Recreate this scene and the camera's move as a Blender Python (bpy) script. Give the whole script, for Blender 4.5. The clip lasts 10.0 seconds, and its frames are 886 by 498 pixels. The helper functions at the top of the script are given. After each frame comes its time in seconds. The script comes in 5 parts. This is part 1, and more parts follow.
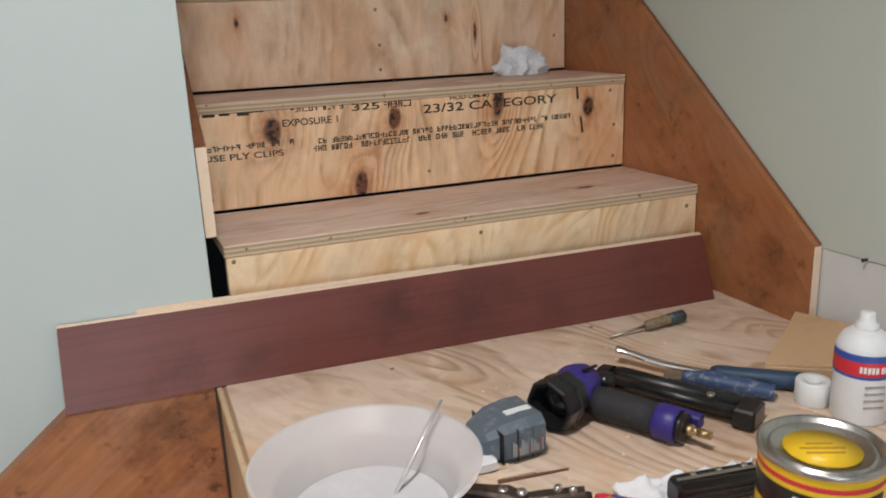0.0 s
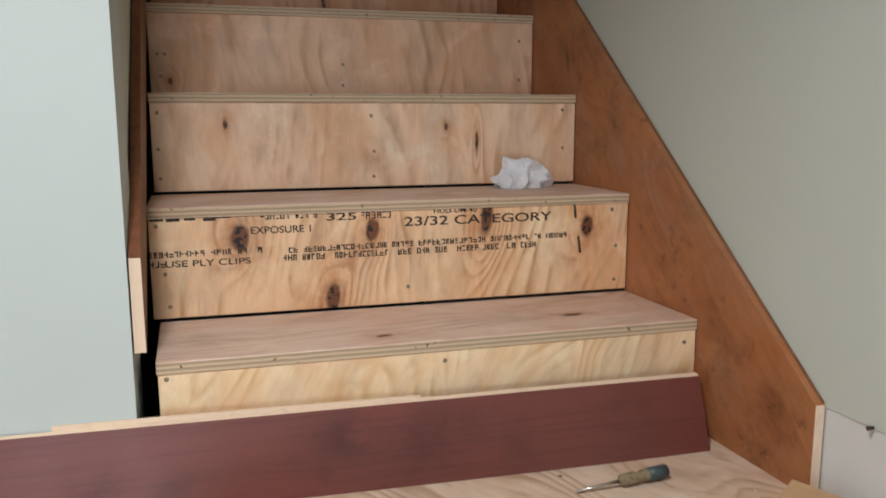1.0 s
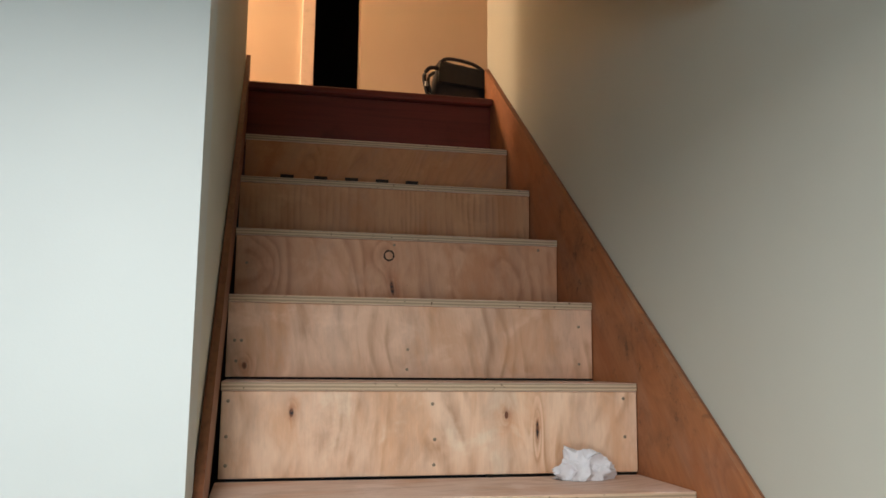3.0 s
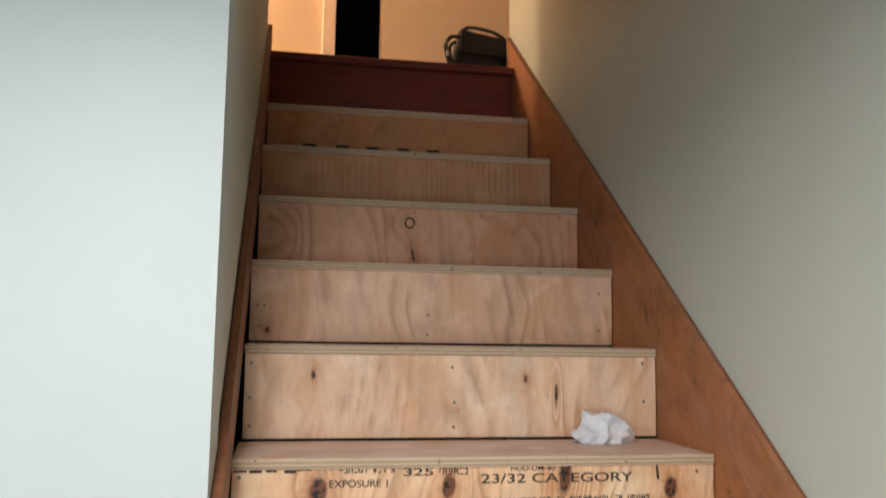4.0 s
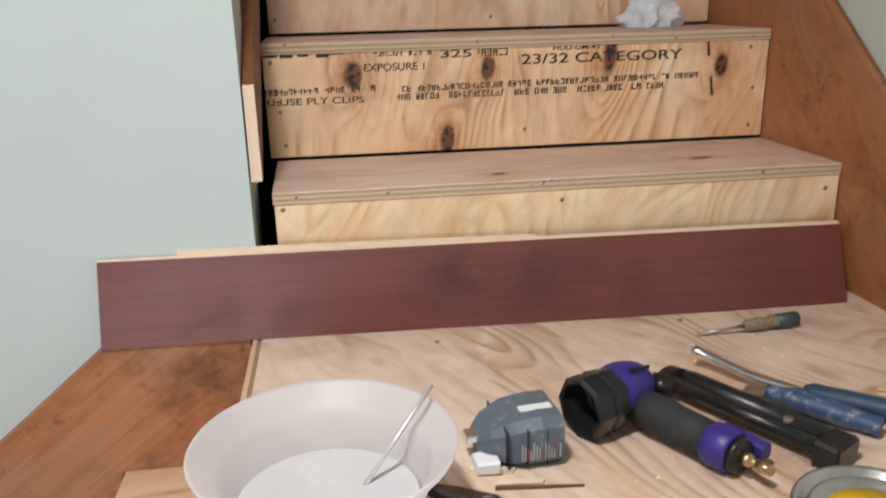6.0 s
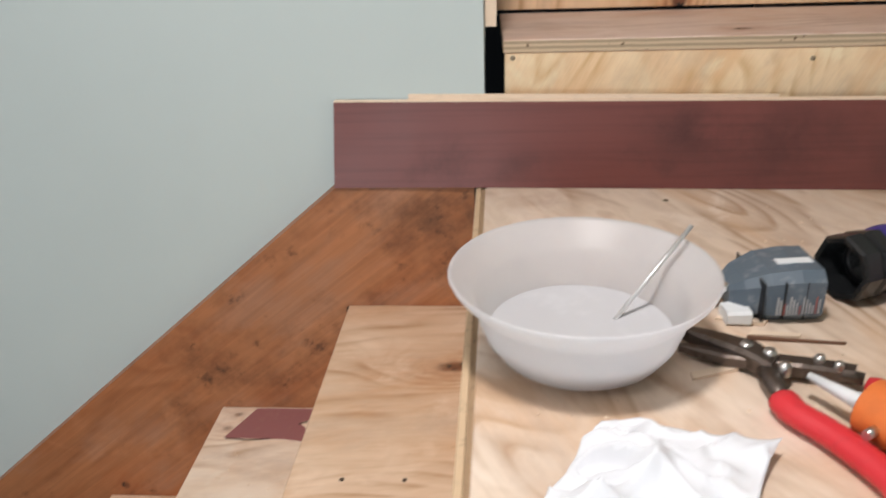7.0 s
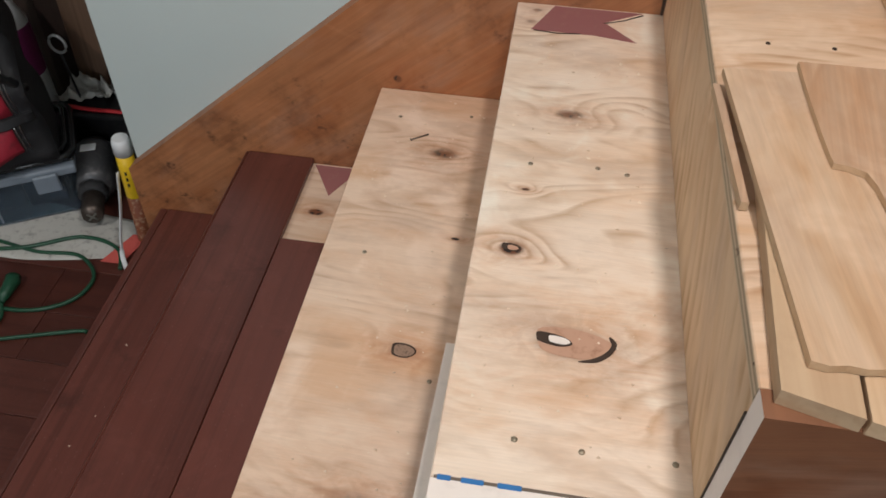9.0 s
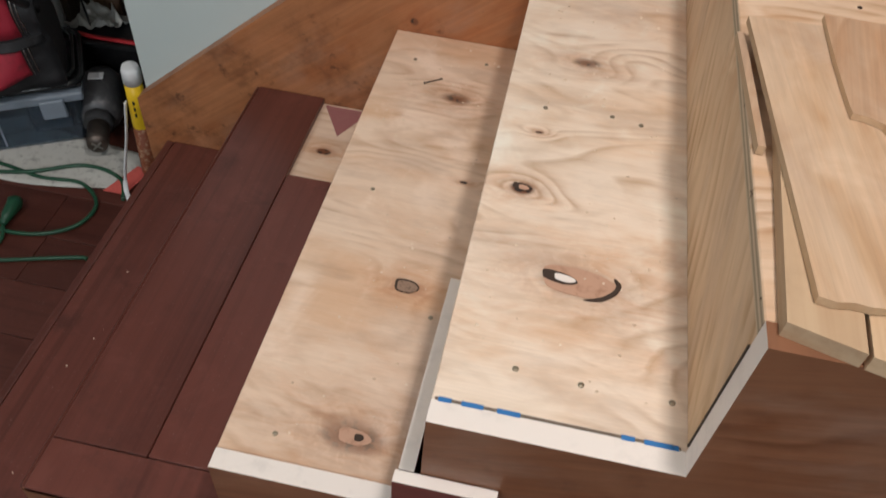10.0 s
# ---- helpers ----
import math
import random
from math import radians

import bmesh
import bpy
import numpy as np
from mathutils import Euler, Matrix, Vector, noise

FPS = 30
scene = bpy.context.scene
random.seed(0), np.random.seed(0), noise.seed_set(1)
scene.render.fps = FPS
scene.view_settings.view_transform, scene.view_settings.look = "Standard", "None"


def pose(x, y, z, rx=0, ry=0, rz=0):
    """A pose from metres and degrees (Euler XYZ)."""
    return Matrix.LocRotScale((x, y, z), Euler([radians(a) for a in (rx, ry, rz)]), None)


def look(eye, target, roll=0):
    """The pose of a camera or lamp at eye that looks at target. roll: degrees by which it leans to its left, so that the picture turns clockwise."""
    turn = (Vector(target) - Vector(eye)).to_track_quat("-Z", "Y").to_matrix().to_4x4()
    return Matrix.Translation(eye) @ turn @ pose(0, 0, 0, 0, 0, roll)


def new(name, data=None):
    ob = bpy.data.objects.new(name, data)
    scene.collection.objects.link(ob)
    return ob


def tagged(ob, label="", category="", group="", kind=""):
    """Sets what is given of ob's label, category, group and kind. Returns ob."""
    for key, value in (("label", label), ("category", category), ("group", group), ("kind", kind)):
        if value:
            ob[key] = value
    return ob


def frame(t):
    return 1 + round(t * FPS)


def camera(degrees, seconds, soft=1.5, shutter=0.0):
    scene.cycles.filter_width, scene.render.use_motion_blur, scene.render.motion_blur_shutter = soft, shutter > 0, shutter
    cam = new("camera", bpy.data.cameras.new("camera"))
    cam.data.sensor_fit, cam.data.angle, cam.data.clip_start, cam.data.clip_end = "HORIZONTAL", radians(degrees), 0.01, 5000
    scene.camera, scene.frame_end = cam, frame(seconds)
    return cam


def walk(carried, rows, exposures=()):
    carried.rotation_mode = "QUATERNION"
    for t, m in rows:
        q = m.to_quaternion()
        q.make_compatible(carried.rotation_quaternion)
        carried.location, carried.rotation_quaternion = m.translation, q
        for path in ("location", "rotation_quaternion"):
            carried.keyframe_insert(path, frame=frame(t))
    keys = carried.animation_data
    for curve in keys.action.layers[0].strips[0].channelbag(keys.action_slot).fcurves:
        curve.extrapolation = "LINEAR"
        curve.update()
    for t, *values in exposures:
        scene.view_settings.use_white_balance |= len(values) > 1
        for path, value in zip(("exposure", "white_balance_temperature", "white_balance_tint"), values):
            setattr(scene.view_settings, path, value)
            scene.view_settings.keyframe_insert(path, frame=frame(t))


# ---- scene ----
EXPO = [(0.0, -0.38), (1.0, -0.18), (1.5, -0.24), (2.0, -0.12), (2.5, 0.14), (4.5, 0.18), (5.0, 0.08), (6.5, -0.17), (7.0, -0.24), (7.5, -0.35), (8.0, -0.33), (8.5, -0.32), (9.0, -0.33), (10.0, -0.3)]
cam = camera(57.7, 10.0, soft=1.6, shutter=0.3)
PATH = [
    (0, (-0.07, -1.168, 0.497), (0.619, 0.629, -0.046), -2.4),
    (0.5, (0.012, -1.134, 0.515), (0.725, 0.675, 0.048), -1.0),
    (1, (0.124, -1.118, 0.528), (0.67, 0.778, 0.199), -0.1),
    (1.5, (0.156, -1.125, 0.555), (0.593, 0.812, 0.315), 0.1),
    (2, (0.151, -1.127, 0.581), (0.562, 0.83, 0.6), 0.8),
    (2.5, (0.137, -1.14, 0.604), (0.538, 0.808, 0.809), 0.7),
    (2.7, (0.126, -1.144, 0.609), (0.527, 0.796, 0.886), 0.6),
    (3.8, (0.144, -1.17, 0.598), (0.47, 0.783, 0.882), 0.3),
    (4, (0.134, -1.161, 0.587), (0.467, 0.799, 0.807), 0.8),
    (4.5, (0.144, -1.141, 0.557), (0.502, 0.827, 0.59), 0.8),
    (5, (0.145, -1.117, 0.529), (0.54, 0.832, 0.314), -0.1),
    (5.2, (0.149, -1.115, 0.512), (0.535, 0.826, 0.22), 0.0),
    (6.3, (0.107, -1.091, 0.437), (0.305, 0.777, -0.25), -1.7),
    (6.5, (0.086, -1.093, 0.43), (0.242, 0.765, -0.292), -1.6),
    (7, (0.036, -1.101, 0.395), (-0.111, 0.709, -0.444), -2.1),
    (7.5, (-0.136, -1.172, 0.386), (-0.224, 0.554, -0.62), -0.1),
    (8, (-0.275, -1.203, 0.345), (-0.417, 0.388, -0.858), -2.2),
    (8.5, (-0.336, -1.208, 0.294), (-0.475, 0.254, -1.063), -1.1),
    (9, (-0.365, -1.219, 0.262), (-0.562, 0.16, -1.174), 1.2),
    (9.5, (-0.374, -1.237, 0.247), (-0.57, 0.162, -1.169), 3.8),
    (10, (-0.375, -1.252, 0.241), (-0.546, 0.071, -1.25), 5.5),
]
walk(cam, [(t, look(eye, target, roll)) for t, eye, target, roll in PATH], exposures=EXPO)

# ---------------------------------------------------------------- light
world = bpy.data.worlds.new("world")
scene.world = world
world.use_nodes = True
world.node_tree.nodes["Background"].inputs[0].default_value = (0.75, 0.85, 1.0, 1)
world.node_tree.nodes["Background"].inputs[1].default_value = 0.004


def lamp(name, kind, where, target, energy, colour, size):
    data = bpy.data.lights.new(name, kind)
    data.energy, data.color = energy, colour
    if kind == "AREA":
        data.shape, data.size = "DISK", size
    else:
        data.shadow_soft_size = size
    ob = new(name, data)
    ob.matrix_world = look(where, target)
    return ob


downlight = lamp("ceiling_lamp", "AREA", (-0.06, -0.90, 1.25), (-0.06, -0.899, 0), 16, (1.0, 0.945, 0.925), 0.16)
downlight.data.spread = radians(166)
# unseen fill lamp, added to brighten the nook and the left wall
lamp("room_lamp", "AREA", (-1.8, -1.6, 1.245), (-1.8, -1.599, 0), 20, (1.0, 0.965, 0.945), 0.12)
# unseen fill lamp added behind the camera, tinted like daylight
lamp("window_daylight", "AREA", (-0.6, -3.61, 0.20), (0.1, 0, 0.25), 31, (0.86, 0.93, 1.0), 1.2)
lamp("hall_lamp", "POINT", (-1.9, 2.46, 2.75), (0, 0, 0), 150, (1.0, 0.68, 0.43), 0.12)


# ---------------------------------------------------------------- node helper
class Graph:
    def __init__(self, name):
        self.mat = bpy.data.materials.new(name)
        self.mat.use_nodes = True
        self.t = self.mat.node_tree
        self.bsdf = self.t.nodes["Principled BSDF"]
        self.co = self.t.nodes.new("ShaderNodeTexCoord").outputs["Object"]

    def put(self, sock, value):
        if isinstance(value, bpy.types.NodeSocket):
            self.t.links.new(value, sock)
        elif isinstance(value, (tuple, list)):
            sock.default_value = (*value, 1)[:len(sock.default_value)]
        else:
            sock.default_value = value

    def m(self, op, a, b=0.0, c=0.0, clamp=False):
        n = self.t.nodes.new("ShaderNodeMath")
        n.operation, n.use_clamp = op, clamp
        for s, v in zip(n.inputs, (a, b, c)):
            self.put(s, v)
        return n.outputs[0]

    def add(self, a, b): return self.m("ADD", a, b)
    def mul(self, a, b): return self.m("MULTIPLY", a, b)
    def sub(self, a, b): return self.m("SUBTRACT", a, b)

    def split(self, v=None):
        n = self.t.nodes.new("ShaderNodeSeparateXYZ")
        self.put(n.inputs[0], v or self.co)
        return n.outputs

    def vec(self, x, y, z):
        n = self.t.nodes.new("ShaderNodeCombineXYZ")
        for s, v in zip(n.inputs, (x, y, z)):
            self.put(s, v)
        return n.outputs[0]

    def noise(self, v, scale=1.0, detail=3.0, rough=0.55, warp=0.0):
        n = self.t.nodes.new("ShaderNodeTexNoise")
        self.put(n.inputs["Vector"], v)
        n.inputs["Scale"].default_value, n.inputs["Detail"].default_value = scale, detail
        n.inputs["Roughness"].default_value, n.inputs["Distortion"].default_value = rough, warp
        return n.outputs["Fac"]

    def ramp(self, f, *stops):
        n = self.t.nodes.new("ShaderNodeValToRGB")
        self.put(n.inputs[0], f)
        e = n.color_ramp.elements
        while len(e) < len(stops):
            e.new(0.5)
        for el, (p, c) in zip(e, stops):
            el.position = p
            el.color = (c, c, c, 1) if isinstance(c, (int, float)) else (*c, 1)
        return n.outputs[0]

    def step(self, f, lo, hi):
        n = self.t.nodes.new("ShaderNodeMapRange")
        n.interpolation_type = "SMOOTHSTEP"
        for s, v in zip(n.inputs[:3], (f, lo, hi)):
            self.put(s, v)
        return n.outputs[0]

    def mix(self, f, a, b, blend="MIX"):
        n = self.t.nodes.new("ShaderNodeMix")
        n.data_type, n.blend_type = "RGBA", blend
        self.put(n.inputs[0], f), self.put(n.inputs[6], a), self.put(n.inputs[7], b)
        return n.outputs[2]

    def bump(self, h, strength=0.2, distance=0.001):
        n = self.t.nodes.new("ShaderNodeBump")
        n.inputs["Strength"].default_value, n.inputs["Distance"].default_value = strength, distance
        self.put(n.inputs["Height"], h)
        self.t.links.new(n.outputs[0], self.bsdf.inputs["Normal"])

    def done(self, colour, rough=0.6, **more):
        self.put(self.bsdf.inputs["Base Color"], colour)
        self.put(self.bsdf.inputs["Roughness"], rough)
        for k, v in more.items():
            self.put(self.bsdf.inputs[k.replace("_", " ")], v)
        return self.mat


def plywood(name, plane, angle, light, dark, knots=(), spacing=0.02, warp=1.6, seed=0.0, contrast=0.75, gloss=0.55, ink=(), stain=0.0, pull=1.0, streak=0.0):
    """Rotary-cut veneer on a plane (xz, xy or yz). knots: u, v, size, stretch, darkness."""
    g = Graph(name)
    x, y, z = g.split()
    u, v = {"xz": (x, z), "xy": (x, y), "yz": (y, z)}[plane]
    ca, sa = math.cos(radians(angle)), math.sin(radians(angle))
    along = g.add(g.mul(u, ca), g.mul(v, sa))
    across = g.sub(g.mul(v, ca), g.mul(u, sa))
    n1 = g.noise(g.vec(g.mul(along, 2.8), g.mul(across, 7.0), seed), 1.0, 1.2, 0.45, 0.5)
    n2 = g.noise(g.vec(g.mul(along, 6.0), g.mul(across, 30.0), seed + 7), 1.0, 3.0)
    phase = g.add(g.mul(across, 1.0 / spacing), g.add(g.mul(n1, 3.0 * warp), g.mul(n2, 0.14 * warp)))
    core, halo, glow = None, None, None
    for ku, kv, size, stretch, strength in knots:
        du, dv = g.sub(u, ku), g.sub(v, kv)
        dl = g.add(g.mul(du, ca), g.mul(dv, sa))
        dc = g.sub(g.mul(dv, ca), g.mul(du, sa))
        wob = g.mul(g.sub(n2, 0.5), size * 0.9)
        d2 = g.add(g.m("POWER", g.m("DIVIDE", dl, size * stretch), 2.0), g.m("POWER", g.m("DIVIDE", g.add(dc, wob), size), 2.0))
        flare = g.m("EXPONENT", g.mul(d2, -0.11))
        phase = g.add(phase, g.mul(flare, 2.4 * pull))
        k = g.mul(g.m("EXPONENT", g.mul(g.m("POWER", d2, 1.3), -0.75)), strength)
        core = k if core is None else g.m("MAXIMUM", core, k)
        h = g.mul(g.m("EXPONENT", g.mul(d2, -0.3)), min(1.0, strength))
        halo = h if halo is None else g.m("MAXIMUM", halo, h)
        w = g.mul(g.m("EXPONENT", g.mul(d2, -0.07)), min(1.0, strength))
        glow = w if glow is None else g.m("MAXIMUM", glow, w)
    band = g.m("FRACT", phase)
    line = g.ramp(band, (0.0, 0.0), (0.30, 0.06), (0.58, 0.42), (0.78, 0.86), (0.90, 0.55), (1.0, 0.0))
    fibre = g.noise(g.vec(g.mul(along, 16.0), g.mul(across, 480.0), seed + 3), 1.0, 2.0)
    blotch = g.noise(g.vec(g.mul(along, 3.5), g.mul(across, 8.0), seed + 11), 1.0, 5.0, 0.62, 0.5)
    fade = g.step(g.noise(g.vec(g.mul(along, 5.0), g.mul(across, 10.0), seed + 21), 1.0, 3.0, 0.55, 0.8), 0.40, 0.66)
    wisp = g.step(g.noise(g.vec(g.mul(along, 5.5), g.mul(g.add(across, g.mul(phase, 0.008)), 17.0), seed + 61), 1.0, 4.0, 0.58, 2.2), 0.44, 0.72)
    cloud = g.noise(g.vec(g.mul(u, 8.0), g.mul(v, 8.0), seed + 71), 1.0, 4.0, 0.6, 0.6)
    cool = (1.0, 0.985, 1.075)
    light, dark = tuple(a * b for a, b in zip(light, cool)), tuple(a * b for a, b in zip(dark, cool))
    f = g.mul(line, g.mul(g.add(0.06, g.mul(fade, 0.94)), contrast * 1.05))
    f = g.m("ADD", f, g.mul(wisp, contrast * 0.30), clamp=True)
    colour = g.mix(f, light, dark)
    warm = tuple(c * k for c, k in zip(light, (0.84, 0.66, 0.50)))
    colour = g.mix(g.mul(g.step(blotch, 0.44, 0.70), 0.72), colour, warm)
    pale = tuple(min(0.92, c * k) for c, k in zip(light, (1.12, 1.16, 1.22)))
    colour = g.mix(g.mul(g.step(cloud, 0.52, 0.72), g.mul(g.sub(1.0, f), 0.9)), colour, pale)
    colour = g.mix(0.15, colour, g.ramp(fibre, (0.25, 0.6), (0.7, 1.15)), "MULTIPLY")
    grey = g.noise(g.vec(g.mul(along, 5.0), g.mul(across, 11.0), seed + 51), 1.0, 5.0, 0.65)
    colour = g.mix(g.mul(g.step(grey, 0.46, 0.70), 0.50), colour, g.mix(0.6, colour, (0.36, 0.24, 0.18)))
    specks = g.step(g.noise(g.vec(g.mul(along, 60.0), g.mul(across, 260.0), seed + 31), 1.0, 1.0), 0.79, 0.84)
    colour = g.mix(g.mul(specks, 0.55), colour, (0.1, 0.05, 0.025))
    if streak:
        strand = g.noise(g.vec(g.mul(along, 3.0), g.mul(across, 110.0), seed + 15), 1.0, 3.0, 0.6, 0.3)
        colour = g.mix(streak, colour, g.mix(1.0, colour, g.ramp(strand, (0.36, 0.55), (0.50, 0.95), (0.66, 1.5)), "MULTIPLY"))
    if stain:
        dirt = g.noise(g.vec(g.mul(u, 5.0), g.mul(v, 5.0), seed + 41), 1.0, 6.0, 0.7)
        spots = g.noise(g.vec(g.mul(u, 24.0), g.mul(v, 24.0), seed + 43), 1.0, 5.0, 0.7)
        colour = g.mix(g.mul(g.step(dirt, 0.48, 0.74), stain * 0.85), colour, (0.09, 0.034, 0.015))
        colour = g.mix(g.mul(g.mul(g.step(spots, 0.56, 0.68), g.step(dirt, 0.42, 0.60)), stain * 0.8), colour, (0.035, 0.014, 0.008))
    if core is not None:
        ragged = g.step(g.noise(g.vec(g.mul(u, 55.0), g.mul(v, 55.0), seed + 81), 1.0, 4.0, 0.6, 1.2), 0.34, 0.62)
        smear = g.step(g.noise(g.vec(g.mul(along, 14.0), g.mul(across, 38.0), seed + 91), 1.0, 4.0, 0.6, 1.5), 0.38, 0.66)
        colour = g.mix(g.mul(glow, g.add(0.18, g.mul(smear, 0.62))), colour, g.mix(1.0, colour, (0.80, 0.53, 0.34), "MULTIPLY"))
        colour = g.mix(g.mul(halo, g.add(0.35, g.mul(ragged, 0.6))), colour, g.mix(0.62, colour, (0.26, 0.085, 0.03)))
        crack = g.step(g.noise(g.vec(g.mul(u, 95.0), g.mul(v, 95.0), seed + 5), 1.0, 3.0), 0.5, 0.56)
        dark_knot = g.mix(crack, (0.16, 0.055, 0.022), (0.012, 0.007, 0.005))
        colour = g.mix(g.step(core, 0.25, 0.75), colour, dark_knot)
    g.bump(g.add(g.mul(fibre, 0.6), g.mul(line, 0.4)), 0.35, 0.0006)
    return g.done(colour, g.add(gloss - 0.08, g.mul(blotch, 0.16)))


def ply_edge(name, axis, tint=(0.58, 0.41, 0.265)):
    g = Graph(name)
    c = g.split()
    a = g.add(c["xyz".index(axis)], g.mul(g.noise(g.co, 25.0, 2.0), 0.0022))
    ply = g.m("PINGPONG", g.mul(a, 1.0 / 0.0072), 0.5)
    n = g.noise(g.co, 90.0, 3.0)
    col = g.mix(g.step(ply, 0.17, 0.33), tuple(t * 0.62 for t in tint), tint)
    col = g.mix(g.step(n, 0.66, 0.72), col, (0.12, 0.07, 0.04))
    g.bump(n, 0.3, 0.0008)
    return g.done(col, 0.75)


def painted_wall(name, colour, worn=0.04):
    g = Graph(name)
    n, big = g.noise(g.co, 240.0, 2.0), g.noise(g.co, 2.2, 4.0)
    col = g.mix(g.step(big, 0.35, 0.7), colour, tuple(c * (1 - worn) for c in colour))
    roll = g.noise(g.co, 700.0, 2.0)
    g.bump(g.add(n, g.mul(roll, 0.4)), 0.12, 0.0007)
    return g.done(col, 0.62)


def stained_wood(name, axis, colour, dark, gloss=0.35, scale=1.0, streak=0.8, vary=0.0, blotchy=0.5, wide_mix=0.6, smudges=(), scuff_sheen=0.0):
    """Fine straight-grained stained wood, the grain along one axis."""
    g = Graph(name)
    x, y, z = g.split()
    st = [260.0, 260.0, 260.0]
    st["xyz".index(axis)] = 6.0
    info = g.t.nodes.new("ShaderNodeObjectInfo").outputs["Random"]
    off = g.mul(info, 37.0)
    fine = g.noise(g.vec(g.add(g.mul(x, st[0] * scale), off), g.mul(y, st[1] * scale), g.mul(z, st[2] * scale)), 1.0, 3.0)
    st2 = [s * 0.11 for s in st]
    wide = g.noise(g.vec(g.add(g.mul(x, st2[0]), off), g.mul(y, st2[1]), g.mul(z, st2[2])), 1.0, 4.0, 0.6, 0.8)
    blot = g.noise(g.vec(g.add(x, off), y, z), 9.0, 5.0, 0.65)
    col = g.mix(g.mul(g.step(fine, 0.42, 0.75), streak), colour, dark)
    col = g.mix(g.mul(g.step(wide, 0.45, 0.75), wide_mix), col, dark)
    col = g.mix(g.mul(g.step(blot, 0.55, 0.8), blotchy), col, tuple(d * 0.6 for d in dark))
    for sx, sz, rx, rz, k in smudges:
        d2 = g.add(g.m("POWER", g.m("DIVIDE", g.sub(x, sx), rx), 2.0), g.m("POWER", g.m("DIVIDE", g.sub(z, sz), rz), 2.0))
        cloudy = g.mul(g.m("EXPONENT", g.mul(d2, -1.0)), g.step(blot, 0.32, 0.62))
        col = g.mix(g.mul(cloudy, k), col, tuple(d * 0.45 for d in dark))
    if scuff_sheen:
        # dust, scuffs and lighter sheen patches, all mixed into the colour
        haze = g.step(g.noise(g.vec(g.add(x, off), y, z), 14.0, 6.0, 0.7, 0.6), 0.5, 0.72)
        lint = g.step(g.noise(g.vec(g.add(x, off), y, z), 210.0, 1.0), 0.72, 0.76)
        col = g.mix(g.mul(haze, scuff_sheen * 0.5), col, tuple(c * 1.5 + 0.012 for c in colour))
        col = g.mix(g.mul(lint, scuff_sheen * 0.5), col, (0.22, 0.15, 0.12))
    if vary:
        col = g.mix(1.0, col, g.ramp(info, (0.0, 1.0 - vary), (1.0, 1.0 + vary)), "MULTIPLY")
    g.bump(fine, 0.12, 0.0005)
    return g.done(col, g.add(gloss, g.mul(blot, 0.15)))


def plain(name, colour, rough=0.5, metal=0.0, wear=0.25, scale=60.0, wear_colour=None, **more):
    g = Graph(name)
    n = g.noise(g.co, scale, 5.0, 0.65)
    w = wear_colour or tuple(c * 0.55 + 0.01 for c in colour)
    col = g.mix(g.mul(g.step(n, 0.5, 0.72), wear), colour, w)
    g.bump(g.noise(g.co, scale * 6, 2.0), 0.08, 0.0004)
    return g.done(col, g.add(rough - 0.06, g.mul(n, 0.14)), Metallic=metal, **more)


# ---------------------------------------------------------------- materials
H, RUN, Y1 = 0.19, 0.2325, 0.02
SKEW = -0.026
PALE, TAN = (0.70, 0.52, 0.36), (0.46, 0.255, 0.115)
PINKISH = (0.81, 0.64, 0.495)
m_wall = painted_wall("mint_wall_paint", (0.53, 0.605, 0.595))
# same mint paint; the hall's warm light is mixed into this copy's colour
m_wall_warm_lit = painted_wall("mint_wall_paint_warm_lit", (0.54, 0.585, 0.525))
m_hall = painted_wall("cream_hall_paint", (0.74, 0.64, 0.51))
m_ceiling = painted_wall("white_ceiling_paint", (0.80, 0.80, 0.78))
m_raw = painted_wall("bare_plaster", (0.66, 0.67, 0.66), 0.12)
m_skirt_left = plywood("stained_skirt_left", "xz", 38, (0.405, 0.168, 0.064), (0.23, 0.075, 0.024), [(-0.50, -0.27, 0.016, 1.6, 0.3), (-0.62, -0.55, 0.008, 1, 0.8), (-0.93, -0.83, 0.01, 1, 0.7)], 0.07, 1.0, 4.2, 0.5, 0.5, stain=0.95, streak=0.22)
m_skirt_right = plywood("stained_skirt_right", "yz", 48, (0.41, 0.17, 0.062), (0.22, 0.074, 0.024), [(-0.02, 0.26, 0.02, 2.2, 0.32), (0.14, 0.40, 0.014, 2.0, 0.3), (0.45, 0.62, 0.016, 1.6, 0.25)], 0.07, 1.2, 9.1, 0.5, 0.5, stain=0.8, streak=0.12)
m_panel = plywood("stained_side_panel", "xz", 14, (0.235, 0.102, 0.047), (0.14, 0.052, 0.022), [], 0.04, 2.6, 14.0, 0.95, 0.36, stain=0.3, streak=0.18)
m_pale = plain("pale_end_grain", (0.78, 0.62, 0.47), 0.7, wear=0.2, scale=40)
m_trim = plain("primed_white_edge", (0.84, 0.75, 0.68), 0.6, wear=0.25, scale=30)
m_mahogany = stained_wood("mahogany_stain", "x", (0.165, 0.046, 0.037), (0.105, 0.027, 0.023), 0.34, 0.6, 0.5, blotchy=0.6, wide_mix=0.2, smudges=[(0.30, 0.075, 0.06, 0.035, 0.8), (0.42, 0.06, 0.09, 0.05, 0.6), (0.75, 0.06, 0.06, 0.04, 0.5), (0.08, 0.03, 0.05, 0.02, 0.5), (0.55, 0.03, 0.03, 0.03, 0.4)])
m_floor = stained_wood("dark_plank", "y", (0.112, 0.033, 0.0235), (0.056, 0.0155, 0.011), 0.27, 0.35, 0.32, 0.3, scuff_sheen=0.5, blotchy=0.75, wide_mix=0.75)
